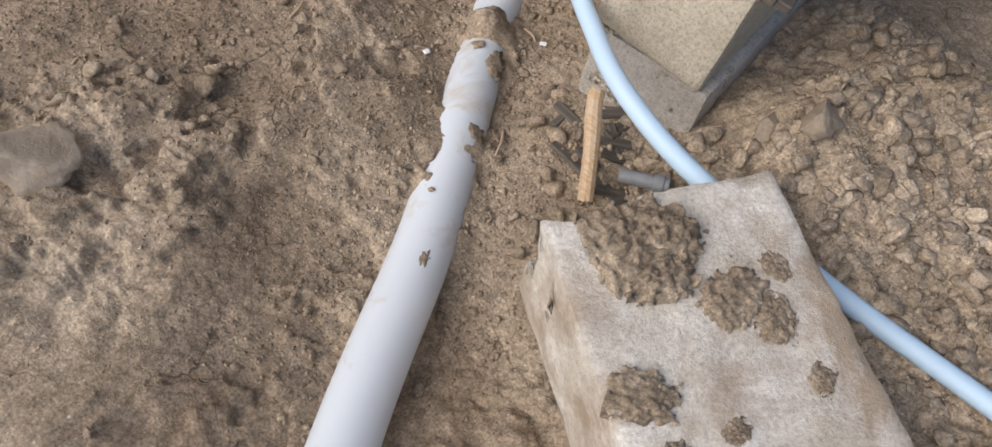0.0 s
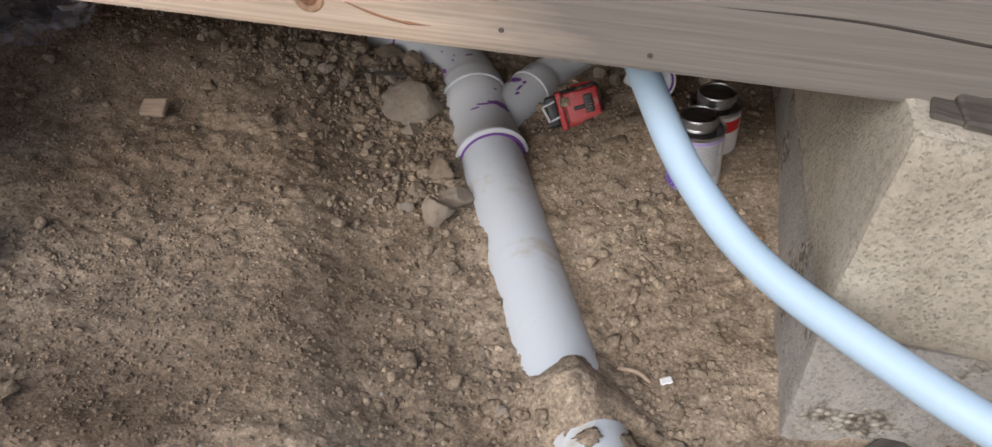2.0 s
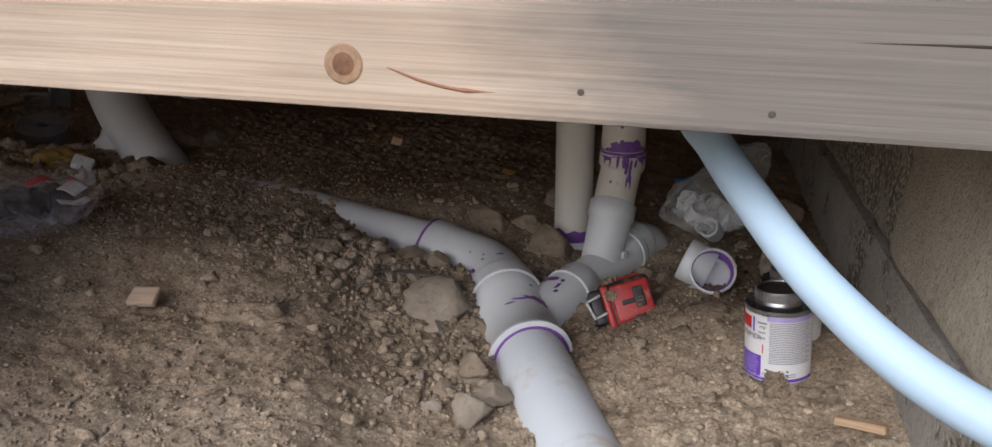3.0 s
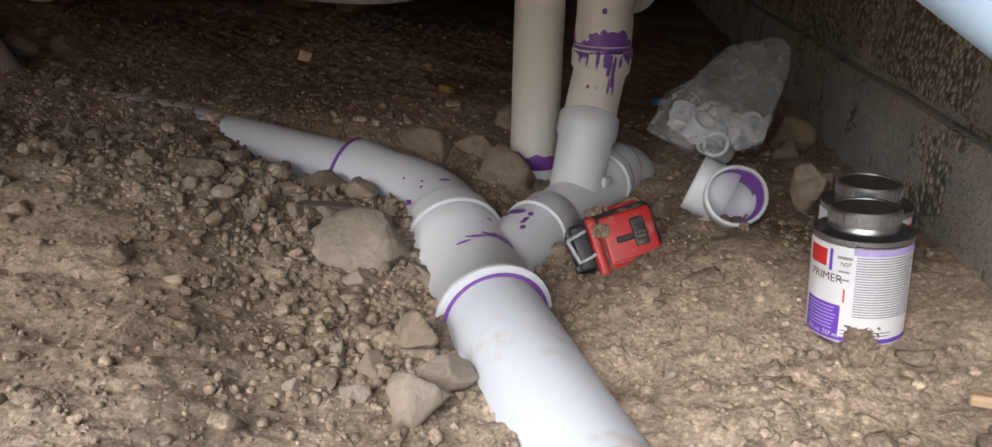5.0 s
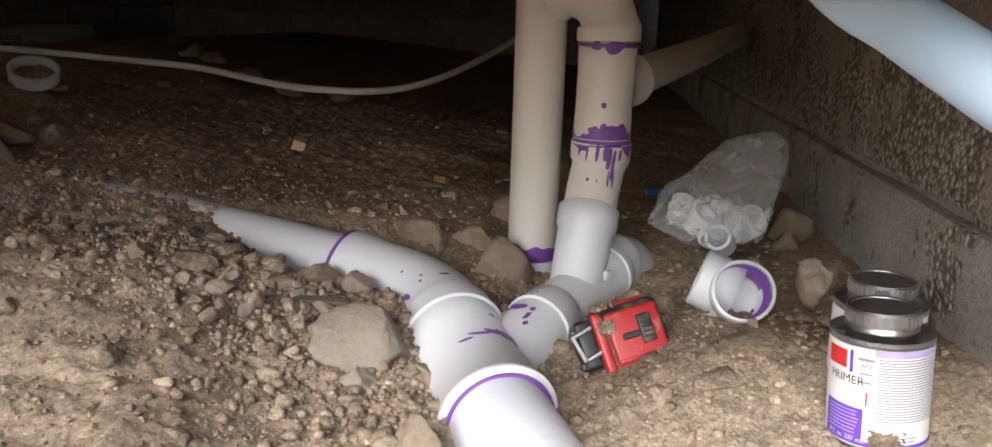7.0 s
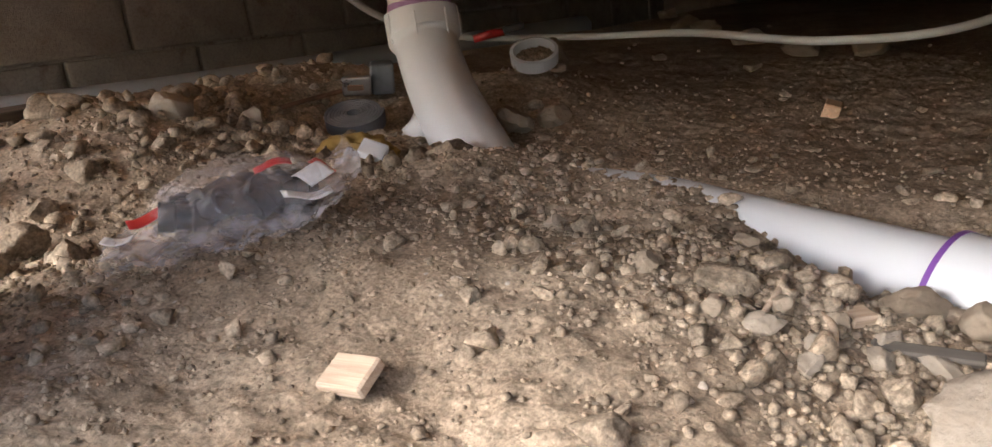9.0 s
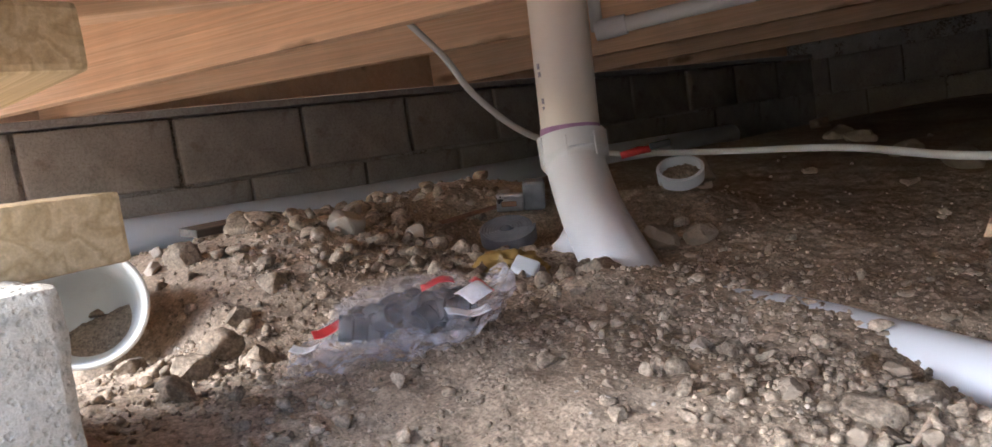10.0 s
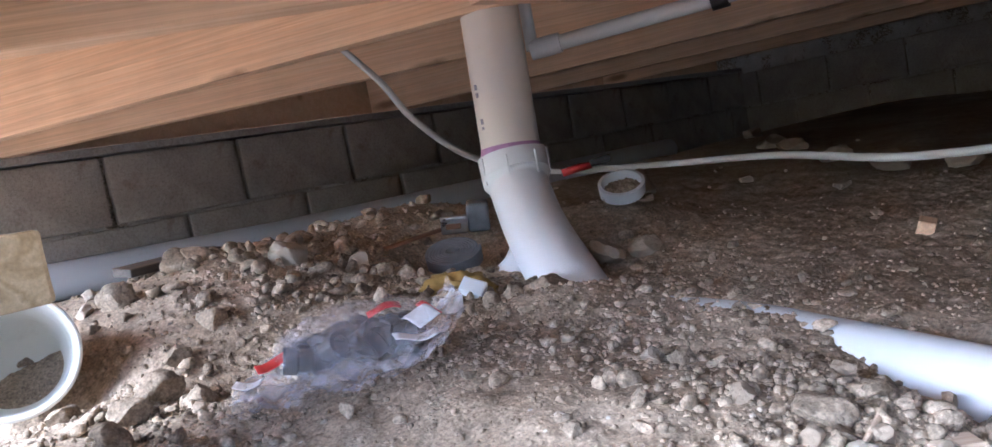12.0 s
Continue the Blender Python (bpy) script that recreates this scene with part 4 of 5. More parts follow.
part("clamp", pipe_between((-0.73, 0.786, 0.4745), (-0.705, 0.795, 0.4755), [(0.013, 0, 0), (0.0185, 0, 0), (0.0185, 1, 0), (0.013, 1, 0)], 24), BLACK, pexj, "black plastic clamp")
part("clamp_tab", box(0.012, 0.05, 0.004, 0.001), BLACK, pexj, m=pose(-0.715, 0.79, 0.495, 0, 0, 20))


# ---- things outside the opening ----
chunk = thing("concrete_chunk", "broken pale concrete block smeared with mud", "block", pose(0.80, -0.768, 0.1, 2, 3, -34.4))
bm = box(0.42, 0.315, 0.2, 0.008, 2, 26, 0.005, seed=6)
for v in bm.verts:
    if v.co.x < -0.14 and v.co.y < 0.0 and v.co.z > -0.02:
        v.co.x += 0.03 * (noise.noise(v.co * 16) + 0.5)
part("body", bm, CHUNK, chunk, smooth=True)


def clod(x, y, z, s, seed, mat=CLOD):
    return obj("clod", rock(s, seed, 4, angular=0.25), mat, m=pose(x, y, z, seed * 31 % 40 - 20, seed * 17 % 30 - 15, seed * 53 % 360), smooth=True)


def mud_pat(r, h, seed):
    """A lumpy pat of mud, flat underneath."""
    bm = bmesh.new()
    n = 30
    g = [[None] * n for _ in range(n)]
    o = Vector((seed * 7.3, seed * 3.9, 0))
    for i in range(n):
        for j in range(n):
            x, y = (i / (n - 1) * 2 - 1), (j / (n - 1) * 2 - 1)
            d = math.hypot(x, y) * (1 + 0.45 * noise.noise(Vector((x * 2.5, y * 2.5, 0)) + o) + 0.3 * noise.noise(Vector((x * 7, y * 7, 0)) + o))
            k = max(0.0, 1 - d * d)
            z = h * (k ** 0.5) * (0.85 + 0.35 * noise.noise(Vector((x * 4, y * 4, 3)) + o) + 0.4 * noise.noise(Vector((x * 8, y * 8, 3)) + o) + 0.3 * noise.noise(Vector((x * 17, y * 17, 5)) + o)) - (0.006 if k <= 0 else 0)
            g[i][j] = bm.verts.new((x * r, y * r * 0.8, z))
    for i in range(n - 1):
        for j in range(n - 1):
            bm.faces.new((g[i][j], g[i + 1][j], g[i + 1][j + 1], g[i][j + 1]))
    return bm


for k, (x, y, r, h) in enumerate([(-0.14, -0.07, 0.062, 0.024), (-0.15, -0.02, 0.05, 0.028), (-0.1, -0.045, 0.045, 0.02), (-0.055, 0.035, 0.045, 0.012), (-0.02, 0.07, 0.032, 0.009), (-0.08, 0.1, 0.022, 0.005), (0.03, -0.115, 0.04, 0.012), (0.09, -0.03, 0.018, 0.006), (0.06, 0.09, 0.02, 0.004), (0.1, -0.1, 0.02, 0.006)]):
    part("mud", mud_pat(r, h, k + 1), CLOD, chunk, "lump of wet mud", m=pose(x, y, 0.1, 0, 0, 40 * k), smooth=True)

stick = thing("rusty_stake", "rust-stained wooden stake stuck in the soil", "stake")
part("shaft", sweep(spline([(0.45, -0.506, 0.135), (0.465, -0.528, 0.118), (0.495, -0.565, 0.09), (0.53, -0.61, 0.04)], 4), [0.0125, 0.013, 0.012, 0.012, 0.0125, 0.013, 0.013, 0.0125, 0.012, 0.012, 0.012, 0.012, 0.012], 10, True), STICKWOOD, stick)
stub = thing("grey_pipe_stub", "short grey ribbed pipe stub beside the stake", "pipe", pose(0.545, -0.55, 0.06, 0, 80, 20))
part("body", lathe([(0, 0), (0.011, 0), (0.011, 0.05), (0.014, 0.052), (0.014, 0.066), (0.012, 0.068), (0.012, 0.074), (0.009, 0.075), (0.009, 0.02), (0, 0.02)], 24), GREYPLASTIC, stub)
wire = thing("wire_loop", "short grey cable end poking from the soil", "cable")
line = spline([(0.86, -0.42, 0.09), (0.855, -0.405, 0.13), (0.85, -0.385, 0.14), (0.845, -0.36, 0.12)], 5)
part("cable", sweep(line, [0.0045] * len(line), 12, True), plain("grey_cable", (0.3, 0.34, 0.38), 0.6), wire, smooth=True)
rnd = random.Random(11)
for k in range(12):
    x, y = 0.5 + rnd.uniform(-0.1, 0.1), -0.5 + rnd.uniform(-0.06, 0.06)
    bk = obj("bark_piece", box(rnd.uniform(0.03, 0.08), rnd.uniform(0.012, 0.026), 0.007, 0.002, 1, 2, 0.002, seed=k), OLDWOOD, m=pose(x, y, ground_z(x, y) + 0.004, rnd.uniform(-15, 15), rnd.uniform(-15, 15), rnd.uniform(0, 180)))
    tagged(bk, "dark rotten bark piece on soil", "bark", "bark pieces by the stake")


def twig(a, b, r=0.0022):
    a, b = Vector(a), Vector(b)
    m = (a + b) / 2 + Vector((0.003, 0.002, 0.003))
    ob = obj("twig", sweep(spline([a, m, b], 4), [r * 0.8, r, r, r, r * 1.1, r, r, r * 0.9, r * 0.6], 8, True), CHIPWOOD, smooth=True)
    return tagged(ob, "dry pale twig lying on soil", "twig", "twigs on the soil")


for (x0, y0, x1, y1) in [(-0.335, -0.642, -0.268, -0.634), (0.225, -0.36, 0.26, -0.372), (0.66, -0.36, 0.74, -0.34), (0.34, -0.56, 0.37, -0.62), (-0.25, 0.1, -0.23, 0.06), (-0.05, -0.62, -0.04, -0.66), (-0.28, 0.12, -0.275, 0.06)]:
    twig((x0, y0, ground_z(x0, y0) + 0.003), (x1, y1, ground_z(x1, y1) + 0.003))

cup = thing("buried_elbow", "white PVC elbow half buried in crumbly soil", "pipe fitting", pose(-0.465, -0.455, 0.105, 62, 0, 25))
part("shell", lathe([(0.026, -0.05), (0.03, -0.05), (0.03, 0.0), (0.033, 0.002), (0.033, 0.026), (0.029, 0.027), (0.028, 0.0), (0.026, -0.05)], 36), PVC, cup, smooth=False)
part("dirt_plug", mud_pat(0.03, 0.012, 5), CLOD, cup, "soil inside the elbow", m=pose(0, 0, 0.01), smooth=True)


# ---- stones that can be told apart ----
def stone(x, y, s, seed, mat=STONE, lift=0.35, label="tan weathered stone on the soil", sub=4, ang=0.6, yaw=None, z=None):
    zz = ground_z(x, y) + s[2] * lift if z is None else z
    ob = obj("stone", rock(s, seed, sub, angular=ang), mat, m=pose(x, y, zz, seed * 13 % 24 - 12, seed * 29 % 24 - 12, seed * 71 % 360 if yaw is None else yaw), smooth=True)
    return tagged(ob, label, "stone", "stones on the soil")


stone(-0.127, 0.055, (0.058, 0.046, 0.04), 3, PALE_STONE, ang=1.0, label="large pale tan stone wedged beside the wye", z=0.026, yaw=20)
stone(-0.07, 0.03, (0.02, 0.017, 0.018), 5, z=0.008)
stone(-0.03, -0.165, (0.024, 0.02, 0.026), 8, PALE_STONE, z=0.012, ang=0.2, label="rounded pale stone beside the pipe")
stone(-0.016, -0.128, (0.026, 0.014, 0.013), 9, PALE_STONE, z=0.012, ang=0.2, yaw=30)
stone(-0.052, -0.075, (0.021, 0.018, 0.016), 10, z=0.014)
stone(-0.075, -0.12, (0.017, 0.014, 0.012), 12)
stone(-0.035, 0.29, (0.055, 0.035, 0.045), 14, z=0.03, label="brown stone wedged behind the wye", yaw=60)
stone(-0.07, 0.34, (0.035, 0.028, 0.028), 15, z=0.04)
stone(-0.13, 0.33, (0.05, 0.026, 0.026), 16, z=0.05, yaw=150)
stone(0.04, 0.42, (0.03, 0.03, 0.026), 17)
stone(-0.03, 0.45, (0.035, 0.03, 0.025), 18)
stone(0.295, 0.175, (0.028, 0.022, 0.026), 19, PALE_STONE, z=0.075)
stone(0.15, 0.21, (0.026, 0.022, 0.02), 20, z=0.018)
stone(0.128, 0.2, (0.022, 0.02, 0.018), 22, z=0.012)
stone(0.33, 0.45, (0.035, 0.03, 0.03), 23)
stone(0.2, 0.45, (0.04, 0.03, 0.03), 24)
stone(-0.035, -1.12, (0.078, 0.064, 0.05), 25, BOULDER, z=0.098, label="smooth pale boulder half sunk in soil", ang=0.4, yaw=40)
stone(0.73, -0.37, (0.038, 0.03, 0.03), 26, label="clay lump on the spoil heap")
stone(0.675, -0.395, (0.016, 0.034, 0.018), 27, yaw=10)
stone(0.838, -0.358, (0.011, 0.014, 0.01), 28, PALE_STONE)
stone(0.84, -0.39, (0.028, 0.024, 0.02), 29, CLOD)
stone(-0.055, -0.9, (0.016, 0.012, 0.01), 30, PALE_STONE)
stone(0.1, -0.684, (0.014, 0.011, 0.008), 31)
stone(-0.008, -0.668, (0.013, 0.011, 0.01), 32)
stone(0.12, -0.445, (0.009, 0.008, 0.006), 33, PALE_STONE)
stone(-0.21, 0.16, (0.03, 0.022, 0.02), 34, z=0.05)
stone(-0.165, 0.155, (0.02, 0.018, 0.018), 35, z=0.045)
for k in range(9):
    stone(-0.3 + 0.02 * (k % 3) + 0.01 * k, 0.05 + 0.022 * (k // 3) + 0.009 * (k % 2), (0.011 + 0.003 * (k % 3), 0.009, 0.009), 40 + k, PALE_STONE if k % 3 else STONE)
for k, (x, y, w, h, mat) in enumerate([
    (0.204, 0.041, 0.035, 0.010, CLOD),
    (0.174, -0.004, 0.019, 0.006, CLOD),
    (0.126, 0.216, 0.019, 0.014, STONE),
    (0.152, 0.187, 0.014, 0.014, STONE),
    (0.321, 0.245, 0.018, 0.020, PALE_STONE),
    (0.315, 0.389, 0.021, 0.017, STONE),
    (-0.120, 0.003, 0.017, 0.013, PALE_STONE),
    (-0.080, 0.028, 0.016, 0.013, STONE),
    (-0.111, 0.025, 0.012, 0.010, STONE),
    (-0.077, -0.156, 0.016, 0.011, PALE_STONE),
    (-0.106, -0.144, 0.014, 0.011, CLOD),
    (-0.120, -0.162, 0.008, 0.007, PALE_STONE),
    (-0.107, -0.102, 0.009, 0.009, PALE_STONE),
    (-0.052, -0.074, 0.015, 0.014, PALE_STONE),
    (-0.060, -0.111, 0.007, 0.006, PALE_STONE),
    (0.135, -0.014, 0.008, 0.007, STONE),
    (0.107, -0.032, 0.009, 0.007, STONE),
    (0.145, -0.111, 0.007, 0.005, PALE_STONE),
    (-0.331, 0.180, 0.013, 0.010, STONE),
    (-0.307, 0.089, 0.024, 0.017, CLOD),
    (-0.448, 0.138, 0.017, 0.013, CLOD),
    (-0.355, 0.070, 0.012, 0.010, STONE),
    (-0.295, 0.140, 0.014, 0.010, CLOD),
    (-0.192, 0.052, 0.014, 0.011, CLOD),
    (-0.189, 0.163, 0.016, 0.012, STONE),
    (-0.474, 0.131, 0.015, 0.011, PALE_STONE),
    (-0.298, -0.089, 0.019, 0.011, CLOD),
]):
    stone(x, y, (w, w * 0.8, h), 210 + k, mat, lift=0.3, ang=0.9, label="broken tan clod lying by the drain fittings")
stone(-0.745, 0.31, (0.06, 0.05, 0.036), 60, CLOD, label="crust of dry soil over the buried pipe", z=0.105)
stone(-0.81, 0.335, (0.05, 0.045, 0.034), 59, CLOD, label="lump of dry soil against the white bend", z=0.1)
stone(-0.66, 0.27, (0.045, 0.032, 0.026), 61, CLOD, z=0.105)
stone(-0.8, 0.3, (0.03, 0.022, 0.02), 62, CLOD)
stone(-0.79, 0.48, (0.04, 0.022, 0.022), 63, label="flat brown stone by the bend", z=0.125)
stone(-0.75, 0.53, (0.03, 0.02, 0.02), 64)
stone(-0.93, 0.78, (0.055, 0.035, 0.035), 65, label="brown stone behind the white cap", z=0.19)
stone(-1.18, 0.2, (0.04, 0.03, 0.03), 66, PALE_STONE, z=0.2)
for k, (x, y, r) in enumerate([(-1.26, 1.95, .06), (-1.12, 1.8, .045), (-0.87, 1.5, .05), (-0.7, 1.35, .055), (-0.55, 1.3, .04), (-1.5, 2.3, .05), (-0.95, 1.2, .022), (-0.7, 1.1, .02)]):
    stone(x, y, (r, r * 0.7, r * 0.6), 80 + k, STONE)
for k, (x, y, r) in enumerate([(-0.98, -0.11, .036), (-0.93, -0.08, .03), (-0.9, -0.16, .028), (-1.05, -0.05, .026), (-0.83, -0.2, .025), (-0.98, -0.2, .022), (-0.88, -0.05, .02), (-1.3, -0.02, .04)]):
    stone(x, y, (r, r * 0.8, r * 0.75), 90 + k, CLOD, ang=1.0, label="grey-brown clod beside the bucket")
rnd = random.Random(21)
for k in range(60):
    x, y = rnd.gauss(-1.38, 0.17), rnd.gauss(0.26, 0.24)
    r = 0.01 + 0.026 * rnd.random() ** 2
    if math.hypot(x + 1.1, y - 0.45) < 0.13:
        continue
    stone(x, y, (r, r * rnd.uniform(0.6, 0.9), r * rnd.uniform(0.5, 0.8)), 110 + k, CLOD if k % 3 else PALE_STONE, label="pale rubble lump on the spoil", sub=3)


def chip(x, y, s, mat, seed, label, tilt=12, lift=0.004):
    ob = obj("wood_chip", box(*s, 0.0015, 1, 3, 0.0012, seed=seed), mat, m=pose(x, y, ground_z(x, y) + lift, tilt, seed * 7 % 20 - 10, seed * 47 % 180))
    return tagged(ob, label, "wood chip", "wood chips on the soil")


chip(-0.443, -0.122, (0.034, 0.026, 0.009), CHIPWOOD, 4, "square offcut of pale wood on soil", 24, 0.01)
chip(-0.233, 0.116, (0.02, 0.017, 0.008), CHIPWOOD, 5, "small pale wood chip on gravel")
chip(-0.433, 0.707, (0.026, 0.022, 0.022), JOISTWOOD, 6, "orange wood offcut on the soil", 20, 0.008)
chip(-0.155, 0.561, (0.022, 0.014, 0.01), YELLOW, 7, "yellow crumbling chip on the soil")
chip(-0.19, 0.1, (0.06, 0.009, 0.008), OLDWOOD, 8, "thin splinter of wood between stones", 30)
chip(-0.9, 0.75, (0.03, 0.012, 0.012), CHIPWOOD, 9, "pale wood chip by the cap")
chip(-1.45, 0.12, (0.2, 0.045, 0.015), OLDWOOD, 10, "flat piece of old board on rubble", 8, 0.02)
chip(0.345, -0.16, (0.045, 0.012, 0.008), STICKWOOD, 11, "rotten wood splinter by the wall", 8, 0.01)
chip(0.275, -0.372, (0.014, 0.009, 0.004), WHITE, 12, "white flake on the soil")
chip(0.149, -0.534, (0.011, 0.009, 0.004), WHITE, 13, "white flake on the soil")
chip(0.44, -0.47, (0.024, 0.012, 0.004), CHIPWOOD, 14, "pale wood flake by the stake")

cap = thing("white_cap", "white plastic cap filled with soil crumbs", "cap", pose(-0.914, 0.708, 0.197, 30, 0, 40))
part("ring", lathe([(0.034, -0.01), (0.04, -0.01), (0.041, 0.011), (0.035, 0.012), (0.034, -0.01)], 40), PVC, cap)
part("soil_fill", mud_pat(0.036, 0.012, 8), CLOD, cap, "crumbs of soil inside", m=pose(0, 0, -0.006), smooth=True)


# ---- tools and fittings in the crawl space ----
def bar_rows(parent, r, z0, z1, a0, a1, rows, mat, seed, h=0.0011):
    """Unreadable print: short curved bars round a can."""
    rd = random.Random(seed)
    for k in range(rows):
        z = z0 + (z1 - z0) * k / max(1, rows - 1)
        end = a1 - rd.uniform(0, 0.12) * (a1 - a0)
        bm = bmesh.new()
        n = 10
        vs = []
        for i in range(n + 1):
            a = a0 + (end - a0) * i / n
            vs.append([bm.verts.new((r * math.cos(a), r * math.sin(a), z + d)) for d in (0, h)])
        for i in range(n):
            bm.faces.new((vs[i][0], vs[i + 1][0], vs[i + 1][1], vs[i][1]))
        part("print_line", bm, mat, parent)


def patch(parent, name, r, z0, z1, a0, a1, mat, label=""):
    bm = bmesh.new()
    n = 14
    vs = []
    for i in range(n + 1):
        a = a0 + (a1 - a0) * i / n
        vs.append([bm.verts.new((r * math.cos(a), r * math.sin(a), z)) for z in (z0, z1)])
    for i in range(n):
        bm.faces.new((vs[i][0], vs[i + 1][0], vs[i + 1][1], vs[i][1]))
    return part(name, bm, mat, parent, label, smooth=True)


def word(parent, text, r, z, a, size, mat, name="lettering"):
    """A short word curved round a can."""
    cu = bpy.data.curves.new(name, 'FONT')
    cu.body, cu.size, cu.extrude = text, size, 0.0
    tmp = bpy.data.objects.new(name, cu)
    me = bpy.data.meshes.new_from_object(tmp)
    bpy.data.objects.remove(tmp)
    for v in me.vertices:
        an = a + v.co.x / r
        v.co = Vector((r * math.cos(an), r * math.sin(an), z + v.co.y))
    me.materials.append(mat)
    ob = new(name, me)
    ob.parent = parent
    return ob


def paint_can(m, label, first=True):
    can = thing("primer_can" if first else "cement_can", label, "can", m, "cans by the wall")
    r = 0.0335
    part("body", lathe([(0, 0.001), (r - 0.002, 0), (r + 0.0008, 0.001), (r + 0.0008, 0.003), (r, 0.004), (r, 0.078), (r + 0.0009, 0.079), (r + 0.0009, 0.082), (r - 0.002, 0.0815), (r - 0.0025, 0.076), (0.024, 0.0755), (0, 0.0755)], 48), STEEL, can, smooth=False)
    part("label", lathe([(r + 0.0003, 0.005), (r + 0.0003, 0.077)], 48), WHITE, can, "white paper label", smooth=True)
    part("neck", lathe([(0.0235, 0.0755), (0.0235, 0.083), (0.0245, 0.084), (0.0235, 0.0855), (0.0235, 0.088), (0.022, 0.089)], 40), STEEL, can, smooth=True)
    lid = part("lid", lathe([(0.0225, 0.088), (0.0243, 0.0885), (0.0243, 0.0975), (0.0232, 0.0992), (0.021, 0.0992), (0.0205, 0.0982), (0, 0.0982)], 40), STEEL, can, "dull screw lid")
    for k in range(36):
        a = k * math.pi / 18
        part("knurl", box(0.001, 0.0016, 0.007, 0), STEEL, lid, m=pose(0.0244 * math.cos(a), 0.0244 * math.sin(a), 0.093, 0, 0, k * 10))
    if first:
        f = radians(258)
        patch(can, "purple_panel", r + 0.0006, 0.006, 0.033, f - radians(75), f - radians(22), LABELPURPLE, "purple label panel")
        patch(can, "purple_band", r + 0.0006, 0.006, 0.0095, f - radians(22), f + radians(80), LABELPURPLE, "purple label band")
        patch(can, "red_mark", r + 0.0006, 0.06, 0.073, f - radians(75), f - radians(44), LABELRED, "red mark")
        patch(can, "purple_arc", r + 0.0007, 0.058, 0.074, f - radians(40), f - radians(36), LABELPURPLE)
        patch(can, "purple_wash", r + 0.0006, 0.072, 0.077, f - radians(12), f + radians(85), plain("purple_wash", (0.5, 0.42, 0.78), 0.6), "primer run on the label")
        word(can, "PRIMER", r + 0.0008, 0.05, f - radians(68), 0.0085, BLACK)
        word(can, "8 fl. oz. 237 mL", r + 0.0009, 0.0085, f - radians(66), 0.0045, WHITE)
        word(can, "NSF", r + 0.0008, 0.063, f - radians(26), 0.0045, BLACK)
        bar_rows(can, r + 0.0007, 0.026, 0.07, f - radians(8), f + radians(72), 24, INK, 3, 0.0009)
        bar_rows(can, r + 0.0007, 0.0115, 0.014, f - radians(20), f + radians(40), 2, INK, 4, 0.001)
        bar_rows(can, r + 0.0009, 0.014, 0.03, f - radians(68), f - radians(26), 7, plain("pale_print", (0.5, 0.42, 0.85), 0.6), 6, 0.0008)
        bar_rows(can, r + 0.0007, 0.068, 0.07, f - radians(30), f - radians(12), 1, INK, 8, 0.002)
        bar_rows(can, r + 0.0007, 0.052, 0.058, f - radians(28), f - radians(14), 2, INK, 9, 0.0014)
        patch(can, "red_bar", r + 0.0008, 0.036, 0.046, f - radians(20), f - radians(18), LABELRED)
        part("mud", mud_pat(0.013, 0.005, 9), CLOD, can, "mud splash at the foot", m=pose(0.0325 * math.cos(f + 0.05), 0.0325 * math.sin(f + 0.05), 0.009, 90, 0, math.degrees(f) + 92), smooth=True)
    else:
        f = radians(280)
        patch(can, "red_mark", r + 0.0006, 0.055, 0.072, f, f + radians(60), LABELRED, "red lettering block")
    return can


paint_can(pose(0.281, -0.055, 0.036, -3, -4, 0), "small tin of purple primer with mud splash on soil")
paint_can(pose(0.298, 0.012, 0.036, 0, -2, 0), "second small tin with screw lid against the wall", False)

SCUFF = plastic_material("scuffed_black_plastic", (0.025, 0.025, 0.027), 0.4, 0.75, dirtcol=(0.23, 0.17, 0.12), scale=40)
SCUFFRED = plastic_material("scuffed_red_plastic", (0.42, 0.018, 0.018), 0.38, 0.5, dirtcol=(0.45, 0.36, 0.27), scale=70)
DULLSTEEL = plain("dull_steel", (0.3, 0.3, 0.31), 0.45, 1.0)
bat = thing("tool_battery", "red and black power tool battery pack on soil", "battery", pose(0.108, 0.105, 0.032, -30, -16, 16))
part("shell", box(0.07, 0.05, 0.062, 0.013, 4), SCUFF, bat, smooth=True)
part("red_face", box(0.05, 0.008, 0.05, 0.0035, 3), SCUFFRED, bat, m=pose(0.006, -0.0245, -0.001), smooth=True)
part("face_ridge", box(0.046, 0.003, 0.0035, 0.001, 2), SCUFFRED, bat, m=pose(0.006, -0.0285, -0.0215), smooth=True)
part("red_band", box(0.01, 0.052, 0.058, 0.004, 3), SCUFFRED, bat, "muddy red band", m=pose(-0.026, -0.002, -0.001), smooth=True)
part("red_top", box(0.046, 0.036, 0.008, 0.0035, 3), SCUFFRED, bat, "scratched red top", m=pose(0.002, 0.0, 0.029), smooth=True)
part("switch", box(0.013, 0.006, 0.027, 0.002, 2), SCUFF, bat, m=pose(0.015, -0.0298, 0.002), smooth=True)
part("slot", box(0.017, 0.003, 0.006, 0.001, 1), BLACK, bat, m=pose(0.0005, -0.0283, -0.001))
for k in range(4):
    part("grip_rib", box(0.0095, 0.0015, 0.0015, 0.0004, 1), BLACK, bat, m=pose(0.015, -0.033, -0.006 + 0.0045 * k))
part("rail", box(0.018, 0.044, 0.046, 0.004, 2), BLACK, bat, m=pose(-0.039, -0.001, 0.002), smooth=True)
for z in (0.016, -0.016):
    part("terminal", box(0.02, 0.034, 0.006, 0.0015, 2), SCUFF, bat, m=pose(-0.041, -0.005, z))
